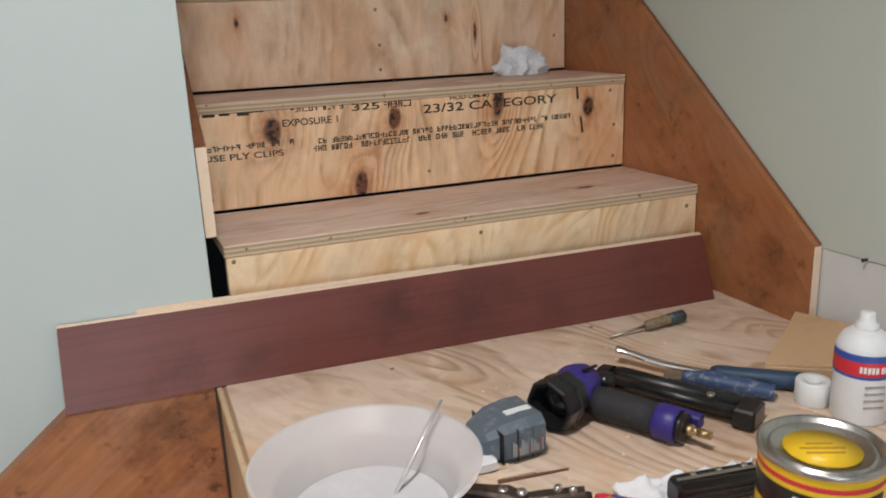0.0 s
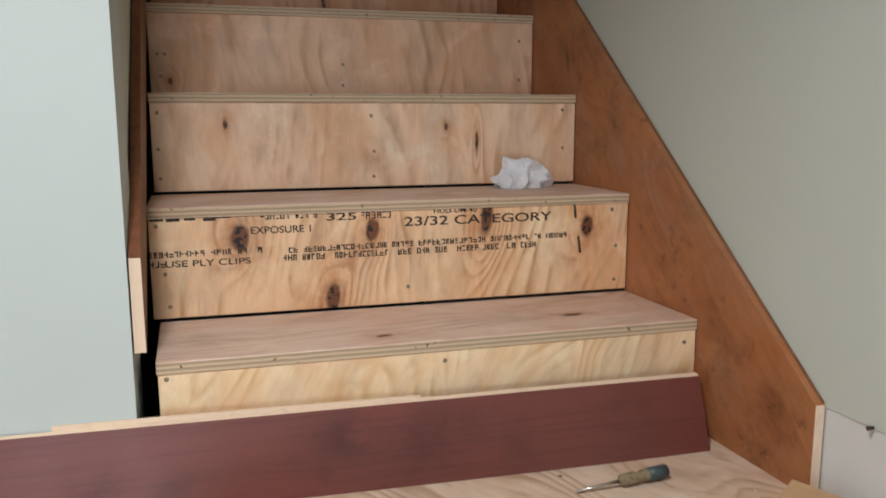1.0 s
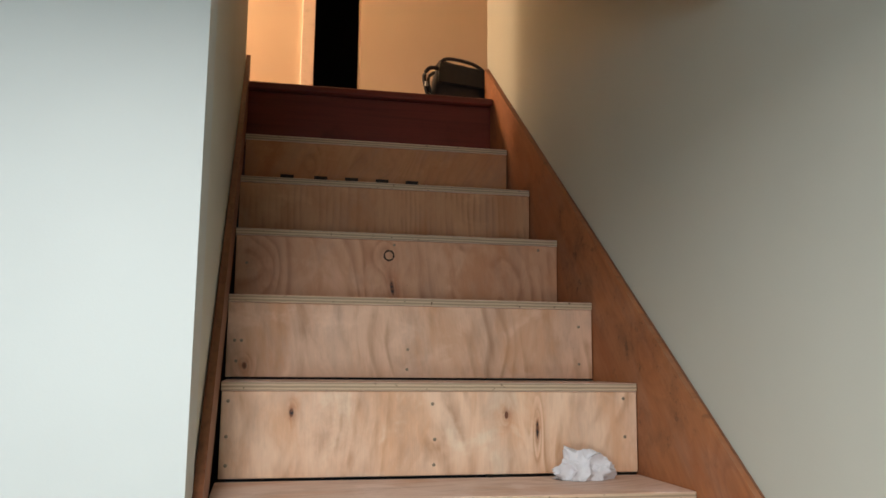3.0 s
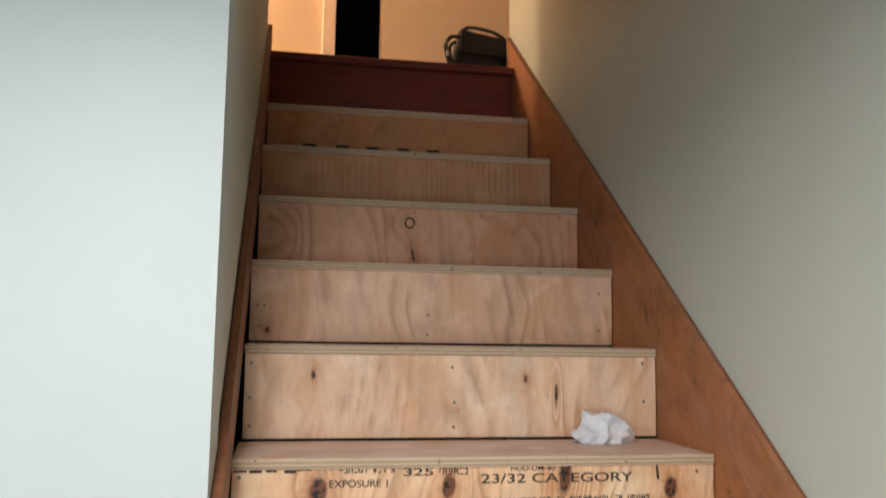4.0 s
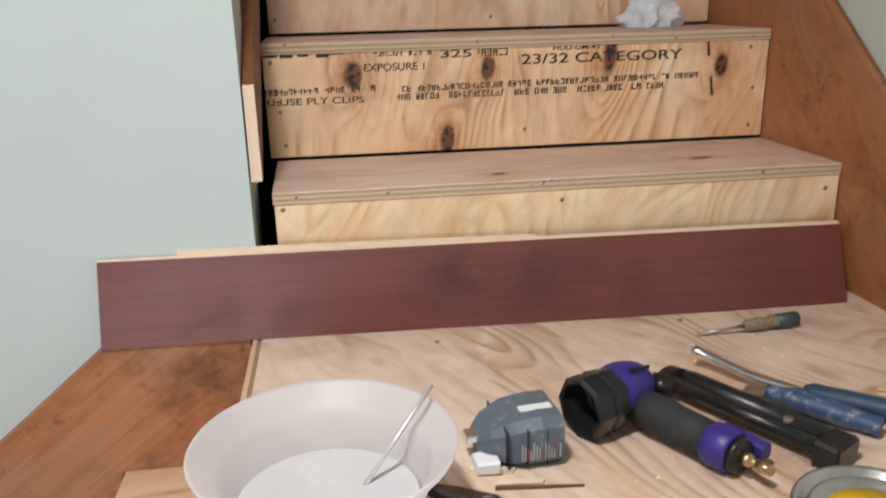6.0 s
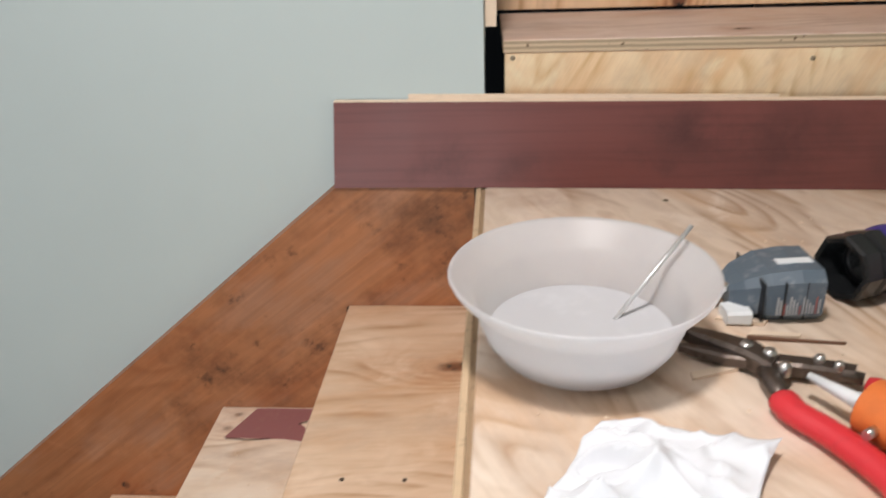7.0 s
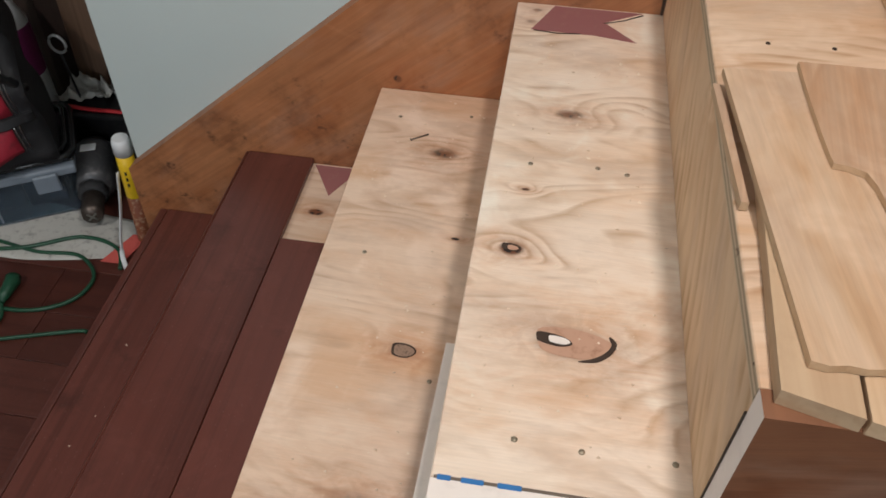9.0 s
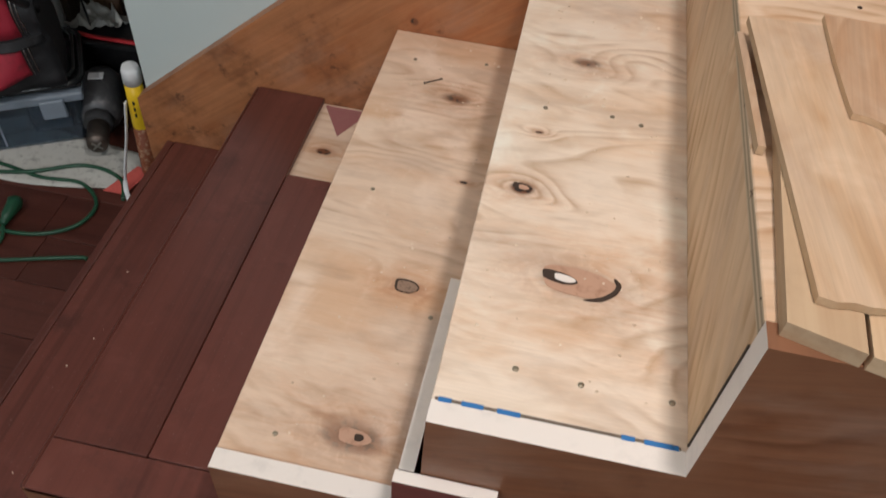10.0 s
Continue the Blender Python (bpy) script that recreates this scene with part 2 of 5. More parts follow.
m_floor_x = stained_wood("dark_plank_across", "x", (0.100, 0.030, 0.021), (0.052, 0.014, 0.010), 0.27, 0.35, 0.32, 0.3, scuff_sheen=0.6, blotchy=0.7, wide_mix=0.75)
m_hall_red = stained_wood("red_mahogany", "x", (0.17, 0.030, 0.020), (0.09, 0.016, 0.011), 0.3, 0.6, 0.5)
# near-black colour that stands in for shade behind openings
m_shade_black = plain("shade_black", (0.010, 0.008, 0.007), 0.9)
m_edge_z = ply_edge("ply_edge_flat", "z", (0.60, 0.46, 0.31))
m_edge_x = ply_edge("ply_edge_upright", "x", (0.50, 0.43, 0.35))
m_edge_y = ply_edge("ply_edge_front", "y")
m_screw = plain("zinc_screw", (0.30, 0.25, 0.18), 0.45, 0.7)
m_hole = plain("screw_hole", (0.05, 0.03, 0.02), 0.9)
m_ink = plain("black_stamp_ink", (0.030, 0.022, 0.018), 0.8, wear=0.55, scale=420, wear_colour=(0.24, 0.14, 0.07))
m_filler = plain("purple_filler", (0.30, 0.115, 0.112), 0.8, wear=0.5, scale=70, wear_colour=(0.33, 0.16, 0.13))
m_blue_tape = plain("blue_tape", (0.02, 0.16, 0.42), 0.6)


# ---------------------------------------------------------------- mesh helpers
def shear(bm):
    for v in bm.verts:
        v.co.x += SKEW * (v.co.y - Y1)
    return bm


def box(x0, x1, y0, y1, z0, z1, bevel=0.0, seg=1):
    bm = bmesh.new()
    bmesh.ops.create_cube(bm, size=1.0)
    for v in bm.verts:
        v.co = Vector(((x0 + x1) / 2 + v.co.x * (x1 - x0), (y0 + y1) / 2 + v.co.y * (y1 - y0), (z0 + z1) / 2 + v.co.z * (z1 - z0)))
    if bevel:
        bmesh.ops.bevel(bm, geom=bm.edges[:], offset=bevel, segments=seg, affect="EDGES", profile=0.6)
    return bm


def prism(points, axis, a, b):
    """A flat outline pushed through from a to b along an axis; the outline is given in the other two axes, in order."""
    bm = bmesh.new()

    def at(p, w):
        p = list(p)
        p.insert("xyz".index(axis), w)
        return bm.verts.new(p)
    lo, hi = [at(p, a) for p in points], [at(p, b) for p in points]
    bm.faces.new(lo), bm.faces.new(hi)
    n = len(points)
    for i in range(n):
        f = bm.faces.new((lo[i], lo[(i + 1) % n], hi[(i + 1) % n], hi[i]))
        f.material_index = 1
    bmesh.ops.recalc_face_normals(bm, faces=bm.faces)
    return bm


def lathe(profile, n=32, wob=0.0):
    bm = bmesh.new()
    rings = []
    for r, z in profile:
        if r < 1e-6:
            rings.append([bm.verts.new((0, 0, z))])
        else:
            rings.append([bm.verts.new((r * math.cos(2 * math.pi * i / n), r * math.sin(2 * math.pi * i / n), z)) for i in range(n)])
    for a, b in zip(rings, rings[1:]):
        for i in range(n):
            j = (i + 1) % n
            if len(a) == 1 and len(b) > 1:
                bm.faces.new((a[0], b[j], b[i]))
            elif len(b) == 1 and len(a) > 1:
                bm.faces.new((a[i], a[j], b[0]))
            elif len(a) > 1:
                bm.faces.new((a[i], a[j], b[j], b[i]))
    for f in bm.faces:
        f.smooth = True
    bmesh.ops.recalc_face_normals(bm, faces=bm.faces)
    return bm


def tube(points, radii, n=12, flat=1.0, caps=True):
    """A tube through points; radii one number or one for each point; flat squeezes it upright."""
    bm = bmesh.new()
    pts = [Vector(p) for p in points]
    if not isinstance(radii, (list, tuple)):
        radii = [radii] * len(pts)
    rings = []
    for i, p in enumerate(pts):
        d = (pts[min(i + 1, len(pts) - 1)] - pts[max(i - 1, 0)]).normalized()
        ref = Vector((0, 0, 1)) if abs(d.z) < 0.92 else Vector((1, 0, 0))
        s = d.cross(ref).normalized()
        u = s.cross(d)
        rings.append([bm.verts.new(p + radii[i] * (math.cos(2 * math.pi * k / n) * s + flat * math.sin(2 * math.pi * k / n) * u)) for k in range(n)])
    for a, b in zip(rings, rings[1:]):
        for k in range(n):
            f = bm.faces.new((a[k], a[(k + 1) % n], b[(k + 1) % n], b[k]))
            f.smooth = True
    if caps:
        bm.faces.new(rings[0]), bm.faces.new(rings[-1])
    bmesh.ops.recalc_face_normals(bm, faces=bm.faces)
    return bm


def smooth_path(points, steps=6):
    pts = [Vector(p) for p in points]
    out = []
    for i in range(len(pts) - 1):
        p0, p1, p2, p3 = pts[max(i - 1, 0)], pts[i], pts[i + 1], pts[min(i + 2, len(pts) - 1)]
        for k in range(steps):
            t = k / steps
            out.append(0.5 * ((2 * p1) + (p2 - p0) * t + (2 * p0 - 5 * p1 + 4 * p2 - p3) * t * t + (3 * p1 - p0 - 3 * p2 + p3) * t ** 3))
    return out + [pts[-1]]


def part(name, bm, material, parent=None, label=""):
    me = bpy.data.meshes.new(name)
    bm.to_mesh(me)
    bm.free()
    for mt in material if isinstance(material, (list, tuple)) else [material]:
        me.materials.append(mt)
    ob = new(name, me)
    if parent is not None:
        ob.parent = parent
    return tagged(ob, label)


def thing(name, label, category, where=(0, 0, 0), turn=0.0, group="", kind="", tilt=(0, 0)):
    ob = new(name)
    ob.empty_display_size = 0.02
    ob.matrix_world = pose(*where, tilt[0], tilt[1], turn)
    return tagged(ob, label, category, group, kind)


def structure(name, bm, material, label):
    return tagged(part(name, bm, material), label, kind="structure")


def sheet(x0, x1, y0, y1, z0, z1, bevel=0.0012):
    """A plywood board: index 1 on its four narrow sides."""
    bm = box(x0, x1, y0, y1, z0, z1, bevel)
    size = (x1 - x0, y1 - y0, z1 - z0)
    thin = size.index(min(size))
    for f in bm.faces:
        if abs(f.normal[thin]) < 0.5:
            f.material_index = 1
    return bm


def disc(r, n=10, h=0.0012):
    return lathe([(0, h), (r * 0.8, h), (r, h * 0.5), (r, 0)], n)


def screw(parent, where, facing, r=0.0035, hole=False):
    """A screw head sunk into a board, facing -y, -x or +z."""
    ob = part("screw", disc(r), m_hole if hole else m_screw, parent)
    rx, ry = {"-y": (90, 0), "z": (0, 0), "-x": (0, -90)}[facing]
    ob.matrix_basis = pose(*where, rx, ry, 0)
    return ob


# ---------------------------------------------------------------- the setting
def yk(k): return Y1 + RUN * (k - 1)


LOW, CEIL, TOP = -1.13, 1.29, 1.565
XL, XR = 0.028, 0.894

structure("wall_left", box(-1.197, 0.012, -0.008, 0.10, LOW, CEIL - 0.021), m_wall, "pale mint painted plaster wall beside the stairs")
# unseen; added to close the stairwell off from the room's light
structure("wall_header_unseen", shear(box(-0.06, 0.912, -0.007, 0.10, CEIL - 0.02, 4.0)), m_wall, "unseen wall added above the stair opening")
flight_wall = prism([(0.0, 0.25), (0.10, 0.25), (1.72, 1.50), (1.72, 4.0), (0.10, 4.0)], "x", -0.06, 0.011)
for v in flight_wall.verts:
    v.co.y = max(v.co.y, 0.101)
structure("wall_flight", shear(flight_wall), [m_wall_warm_lit, m_wall_warm_lit], "painted plaster wall along the upper flight")
structure("wall_right", shear(prism([(-3.6, 0.132), (1.72, 0.132), (1.72, 4.0), (0.0, 4.0), (0.0, CEIL), (-3.6, CEIL)], "x", 0.912, 1.05)), [m_wall_warm_lit, m_wall_warm_lit], "mint painted wall beside the stairs, warm light tinted in")
structure("wall_right_bare", shear(box(0.9145, 1.05, -3.6, 1.72, LOW, 0.1305)), m_raw, "bare unpainted plaster strip low on the wall")
# the unseen back wall has an opening made only for the fill lamp
structure("wall_back", box(-3.0, -1.22, -3.72, -3.6, LOW, CEIL), m_wall, "painted back wall of the lower room")
structure("wall_back_right", box(0.02, 1.05, -3.72, -3.6, LOW, CEIL), m_wall, "painted back wall of the lower room")
structure("wall_back_sill", box(-1.22, 0.02, -3.72, -3.6, LOW, -0.42), m_wall, "painted wall below the opening made for the fill lamp")
structure("wall_back_lintel", box(-1.22, 0.02, -3.72, -3.6, 0.82, CEIL), m_wall, "painted wall above the opening made for the fill lamp")
structure("wall_room_side", box(-3.12, -3.0, -3.72, 0.9, LOW, CEIL), m_wall, "painted side wall of the lower room")
structure("wall_nook", box(-3.0, -0.07, 0.80, 0.9, LOW, CEIL), m_wall, "wall behind the storage nook")
structure("ceiling", box(-3.0, 1.05, -3.6, -0.02, CEIL, CEIL + 0.1), m_ceiling, "white ceiling of the lower room")
structure("ceiling_nook", box(-3.0, -0.07, -0.019, 0.79, CEIL, CEIL + 0.1), m_ceiling, "low ceiling of the storage nook")
floor = structure("floor", box(-3.0, 0.91, -3.6, 0.80, LOW - 0.12, LOW - 0.014), m_floor_x, "dark stained plank floor")

# upper hall
structure("floor_hall", box(-2.9, 3.2, 1.66, 2.9, TOP - 0.12, TOP), m_hall_red, "dark red wooden floor of the upper hall")
structure("wall_hall_left", box(-2.9, 0.24, 2.75, 2.9, TOP, 4.0), m_hall, "cream wall of the upper hall")
structure("wall_hall", box(0.47, 3.2, 2.75, 2.9, TOP, 4.0), m_hall, "cream wall of the upper hall")
structure("wall_hall_lintel", box(0.24, 0.47, 2.75, 2.9, TOP + 2.03, 4.0), m_hall, "wall above the dark doorway")
structure("door_frame", box(0.174, 0.238, 2.725, 2.749, TOP, TOP + 2.05, 0.003), m_trim, "pale wooden casing of a doorway")
# a black sheet paints the darkness beyond the doorway
structure("doorway_dark_sheet", box(-0.2, 0.8, 3.6, 3.7, TOP, 4.0), m_shade_black, "near-black sheet standing in for the doorway's shade")
structure("wall_hall_west", box(-3.0, -2.9, 1.66, 2.9, TOP, 4.0), m_hall, "cream end wall of the upper hall")
structure("wall_hall_east", box(3.2, 3.3, 1.66, 2.9, TOP, 4.0), m_hall, "cream end wall of the upper hall")
structure("wall_hall_front", box(1.03, 3.2, 1.60, 1.72, TOP, 4.0), m_hall, "cream front wall of the upper hall")
structure("wall_hall_front_left", box(-2.9, -0.11, 1.60, 1.72, TOP, 4.0), m_hall, "cream front wall of the upper hall")
structure("ceiling_hall", box(-3.0, 3.3, 0.0, 3.7, 4.0, 4.1), m_ceiling, "white ceiling over the stairwell and hall")

# ---------------------------------------------------------------- upper flight
upper = thing("upper_staircase", "straight flight of bare plywood steps between walls", "staircase", kind="structure")
# risers 4 to 7: dimming up the flight is put into the ply colours
R_MATS_SHADED = {
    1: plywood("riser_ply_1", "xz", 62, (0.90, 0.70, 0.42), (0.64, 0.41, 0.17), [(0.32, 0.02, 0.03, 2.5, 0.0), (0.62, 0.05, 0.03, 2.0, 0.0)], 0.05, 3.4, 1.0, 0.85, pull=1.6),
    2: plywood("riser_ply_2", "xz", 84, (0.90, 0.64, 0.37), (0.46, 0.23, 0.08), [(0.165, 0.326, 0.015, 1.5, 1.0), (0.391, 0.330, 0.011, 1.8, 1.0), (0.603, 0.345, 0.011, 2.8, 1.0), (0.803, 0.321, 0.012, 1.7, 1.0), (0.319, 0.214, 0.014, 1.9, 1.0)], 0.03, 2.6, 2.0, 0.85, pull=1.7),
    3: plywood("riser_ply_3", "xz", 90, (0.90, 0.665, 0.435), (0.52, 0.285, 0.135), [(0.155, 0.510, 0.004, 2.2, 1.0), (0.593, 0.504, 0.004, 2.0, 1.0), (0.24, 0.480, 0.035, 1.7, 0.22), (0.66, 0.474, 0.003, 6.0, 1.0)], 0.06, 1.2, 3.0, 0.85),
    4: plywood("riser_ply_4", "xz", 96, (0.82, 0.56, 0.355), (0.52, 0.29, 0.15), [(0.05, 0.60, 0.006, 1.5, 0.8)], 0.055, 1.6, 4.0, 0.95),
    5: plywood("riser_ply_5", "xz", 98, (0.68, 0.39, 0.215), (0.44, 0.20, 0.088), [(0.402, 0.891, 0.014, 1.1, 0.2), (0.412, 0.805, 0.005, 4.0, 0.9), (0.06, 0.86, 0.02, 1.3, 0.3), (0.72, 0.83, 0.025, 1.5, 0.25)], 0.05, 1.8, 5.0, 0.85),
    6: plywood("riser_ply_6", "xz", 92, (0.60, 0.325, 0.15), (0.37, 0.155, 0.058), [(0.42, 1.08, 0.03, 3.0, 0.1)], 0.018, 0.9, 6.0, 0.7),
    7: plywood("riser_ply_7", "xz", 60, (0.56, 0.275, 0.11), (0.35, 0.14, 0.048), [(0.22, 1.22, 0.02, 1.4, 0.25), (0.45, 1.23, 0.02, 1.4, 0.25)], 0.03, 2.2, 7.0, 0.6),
}
T_MATS = {k: plywood("tread_ply_%d" % k, "xy", 3 + 4 * (k % 3), PINKISH, (0.46, 0.28, 0.17), [(0.708, 0.11, 0.009, 2.2, 0.9), (0.371, 0.07, 0.006, 2.2, 0.9), (0.62, 0.18, 0.016, 3.0, 0.25)] if k == 1 else [], 0.026, 2.2, 20.0 + k, 0.55) for k in range(1, 4)}
risers = {}
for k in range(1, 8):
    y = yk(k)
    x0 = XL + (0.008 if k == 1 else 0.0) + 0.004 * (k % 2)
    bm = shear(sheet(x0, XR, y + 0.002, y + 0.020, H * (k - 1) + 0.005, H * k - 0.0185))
    risers[k] = part("riser", bm, [R_MATS_SHADED[k], m_edge_y], upper)
    bm = shear(sheet(x0 - 0.002, XR + 0.001, y, y + RUN - 0.001 + 0.004 * (k % 2), H * k - 0.018, H * k))
    part("tread", bm, [T_MATS[(k - 1) % 3 + 1], m_edge_z], upper)
for k, spots in {1: [(0.051, 0.165), (0.455, 0.157), (0.872, 0.152)], 2: [(0.04, 0.35), (0.05, 0.27), (0.055, 0.215), (0.86, 0.35), (0.87, 0.28), (0.868, 0.215), (0.46, 0.225)],
                 3: [(0.045, 0.533), (0.044, 0.465), (0.045, 0.41), (0.449, 0.527), (0.454, 0.456), (0.453, 0.406), (0.864, 0.538), (0.866, 0.458)],
                 4: [(0.438, 0.64), (0.437, 0.594), (0.045, 0.656), (0.06, 0.656), (0.05, 0.61), (0.86, 0.70), (0.86, 0.61)], 5: [(0.06, 0.86), (0.84, 0.92), (0.44, 0.92)]}.items():
    for x, z in spots:
        screw(risers[k], (x + SKEW * (yk(k) - Y1), yk(k) + 0.002, z), "-y")
for x in (0.13, 0.237, 0.336, 0.436, 0.535):
    part("lettering", box(x - 0.022, x + 0.02, yk(7) - 0.0005 + 0.002, yk(7) + 0.004, 1.168, 1.204), m_ink, risers[7])

# stamped writing on the second riser
def letters(parent, text, x0, x1, z0, height, y):
    cu = bpy.data.curves.new("text", "FONT")
    cu.body, cu.size, cu.extrude = text, 1.0, 0.02
    cu.offset = 0.012
    ob = bpy.data.objects.new("text", cu)
    scene.collection.objects.link(ob)
    bpy.context.view_layer.update()
    me = bpy.data.meshes.new_from_object(ob.evaluated_get(bpy.context.evaluated_depsgraph_get()))
    bpy.data.objects.remove(ob)
    xs, ys = [v.co.x for v in me.vertices], [v.co.y for v in me.vertices]
    sx, sy = (x1 - x0) / (max(xs) - min(xs)), height / (max(ys) - min(ys))
    for v in me.vertices:
        v.co = Vector((x0 + (v.co.x - min(xs)) * sx, y - v.co.z * 0.01, z0 + (v.co.y - min(ys)) * sy))
    me.materials.append(m_ink)
    t = new("lettering", me)
    t.parent = parent
    return t


yt = yk(2) + 0.0018
letters(risers[2], "EXPOSURE 1", 0.184, 0.284, 0.331, 0.0125, yt)
letters(risers[2], "23/32 CATEGORY", 0.448, 0.730, 0.334, 0.0165, yt)
letters(risers[2], "325", 0.311, 0.363, 0.349, 0.013, yt)
letters(risers[2], "HUD-UM-40", 0.502, 0.583, 0.355, 0.0085, yt)
letters(risers[2], "USE PLY CLIPS", 0.045, 0.182, 0.281, 0.011, yt)
rng = random.Random(5)
for x0, x1, z0, hh in ((0.024, 0.046, 0.358, 0.010), (0.050, 0.071, 0.357, 0.010), (0.078, 0.096, 0.358, 0.009), (0.108, 0.128, 0.356, 0.008), (0.126, 0.153, 0.360, 0.007)):
    part("lettering", box(x0, x1, yt - 0.0004, yt + 0.003, z0, z0 + hh), m_ink, risers[2])


def stamped_row(parent, x0, x1, z0, height, y, rise=0.0, keep=0.95):
    """A row of worn stamped strokes too blurred to read."""
    bm, x = bmesh.new(), x0
    while x < x1:
        w = rng.uniform(0.0050, 0.0075)
        if rng.random() > 0.16:
            z = z0 + (x - x0) * rise
            strokes = [(0, 0.0021, 0, height), (w - 0.0021, w, 0, height), (0, w, height - 0.0022, height), (0, w, height * 0.42, height * 0.42 + 0.0021), (0, w, 0, 0.0021)]
            for a0, a1, b0, b1 in rng.sample(strokes, rng.choice((2, 3, 3, 4))):
                if rng.random() < keep:
                    v = [bm.verts.new((x + a, y + d, z + b)) for d in (-0.0004, 0.003) for a, b in ((a0, b0), (a1, b0), (a1, b1), (a0, b1))]
                    for f in ((0, 1, 2, 3), (4, 5, 6, 7), (0, 1, 5, 4), (1, 2, 6, 5), (2, 3, 7, 6), (3, 0, 4, 7)):
                        bm.faces.new([v[i] for i in f])
        x += w + rng.uniform(0.0014, 0.0026)
    bmesh.ops.recalc_face_normals(bm, faces=bm.faces)
    return part("lettering", bm, m_ink, parent)


stamped_row(risers[2], 0.200, 0.295, 0.355, 0.010, yt, 0.0, 0.7)
stamped_row(risers[2], 0.372, 0.425, 0.350, 0.012, yt, 0.0, 0.9)
stamped_row(risers[2], 0.020, 0.205, 0.2975, 0.0095, yt, 0.01)
stamped_row(risers[2], 0.236, 0.755, 0.2960, 0.0095, yt, 0.010)
stamped_row(risers[2], 0.236, 0.700, 0.2825, 0.0105, yt, 0.006)
stamped_row(risers[2], 0.020, 0.044, 0.2815, 0.0105, yt)
part("lettering", prism([(0.776, 0.337), (0.781, 0.337), (0.778, 0.362), (0.774, 0.362)], "y", yt - 0.0004, yt + 0.003), m_ink, risers[2])
part("lettering", prism([(0.787, 0.27), (0.792, 0.27), (0.787, 0.302), (0.783, 0.302)], "y", yt - 0.0004, yt + 0.003), m_ink, risers[2])

part("top_riser", shear(box(XL - 0.01, XR, 1.615, 1.635, H * 7 + 0.003, TOP - 0.026, 0.001)), m_hall_red, upper, "dark red stained top riser")
part("top_nosing", shear(box(XL - 0.012, XR + 0.002, 1.583, 1.66, TOP - 0.025, TOP + 0.001, 0.008, 3)), m_hall_red, upper, "rounded dark red nosing")
# near-black board, added so the gap beside the first riser looks shaded
part("gap_shade_board", box(-0.059, -0.03, 0.12, 1.6, -0.5, 1.1), m_shade_black, upper)

def raw_end(bm):
    for f in bm.faces:
        f.material_index = 1 if f.normal.y < -0.9 else 0
    return bm


m_skirt_flight = stained_wood("stained_skirt_flight", "z", (0.20, 0.075, 0.03), (0.12, 0.04, 0.016), 0.45, 0.3)
sk = prism([(0.0, 0.212), (0.0, 0.342), (1.70, 1.702), (1.70, 1.50), (0.02, 0.212)], "x", 0.0135, 0.0285)
tagged(part("skirt_board_flight", raw_end(shear(sk)), [m_skirt_flight, m_pale]), "narrow brown stained plywood skirt along the flight", kind="structure")
sk = prism([(-0.252, 0.0), (-0.252, 0.135), (1.70, 1.72), (1.70, 1.40), (0.05, 0.0)], "x", 0.896, 0.911)
tagged(part("skirt_board_right", raw_end(shear(sk)), [m_skirt_right, m_pale]), "brown stained plywood skirt board with raw end", kind="structure")
bm = shear(prism([(-0.25, 0.1368), (1.70, 1.7218), (1.70, 1.7238), (-0.25, 0.1388)], "x", 0.9075, 0.9112))
tagged(part("caulk_line", bm, m_panel), "brown joint along the skirt top", kind="structure")
sk = prism([(-0.2, 0.0), (0.0, 0.0), (0.0, -0.5), (-0.6, LOW), (-1.203, LOW), (-1.203, -0.842)], "y", -0.040, -0.0085)
tagged(part("skirt_board_left", sk, [m_skirt_left, m_skirt_left]), "brown stained plywood skirt board stepping down the wall", kind="structure")

# ---------------------------------------------------------------- lower flight
lower = thing("lower_staircase", "short flight of plywood steps up to a landing", "staircase", kind="structure")
NEAR = -0.878
m_landing = plywood("landing_ply", "xy", -62, (0.75, 0.62, 0.455), (0.46, 0.31, 0.185), [(0.10, -0.10, 0.012, 2.0, 0.3), (0.55, -0.45, 0.03, 2.5, 0.3)], 0.036, 3.2, 30.0, 1.1)
m_tread_1 = plywood("step_ply_1", "xy", 6, (0.72, 0.53, 0.34), (0.47, 0.27, 0.13), [(-0.023, -0.208, 0.015, 2.2, 0.66)], 0.032, 2.6, 31.0, 0.95, pull=1.2)
m_tread_2 = plywood("step_ply_2", "xy", 0, (0.88, 0.73, 0.535), (0.48, 0.295, 0.145), [(-0.388, -0.062, 0.007, 1.4, 0.55), (-0.395, -0.098, 0.009, 1.3, 0.5), (-0.326, -0.328, 0.0115, 1.9, 0.64), (-0.378, -0.589, 0.009, 1.5, 0.95), (-0.304, -0.711, 0.024, 1.9, 0.6), (-0.371, -0.487, 0.003, 2.0, 0.8)], 0.05, 4.2, 32.0, 0.74, pull=1.0)
m_tread_3 = plywood("step_ply_3", "xy", -2, (0.80, 0.61, 0.42), (0.48, 0.285, 0.15), [(-0.512, -0.206, 0.0155, 1.9, 0.64), (-0.502, -0.608, 0.010, 1.5, 0.85), (-0.465, -0.397, 0.003, 2.0, 1.0), (-0.510, -0.832, 0.026, 1.8, 0.60)], 0.05, 4.0, 33.0, 0.72, pull=1.1)
m_riser_side = plywood("step_riser_ply", "yz", 54, (0.70, 0.50, 0.285), (0.44, 0.25, 0.095), [], 0.028, 1.0, 34.0, 0.95)
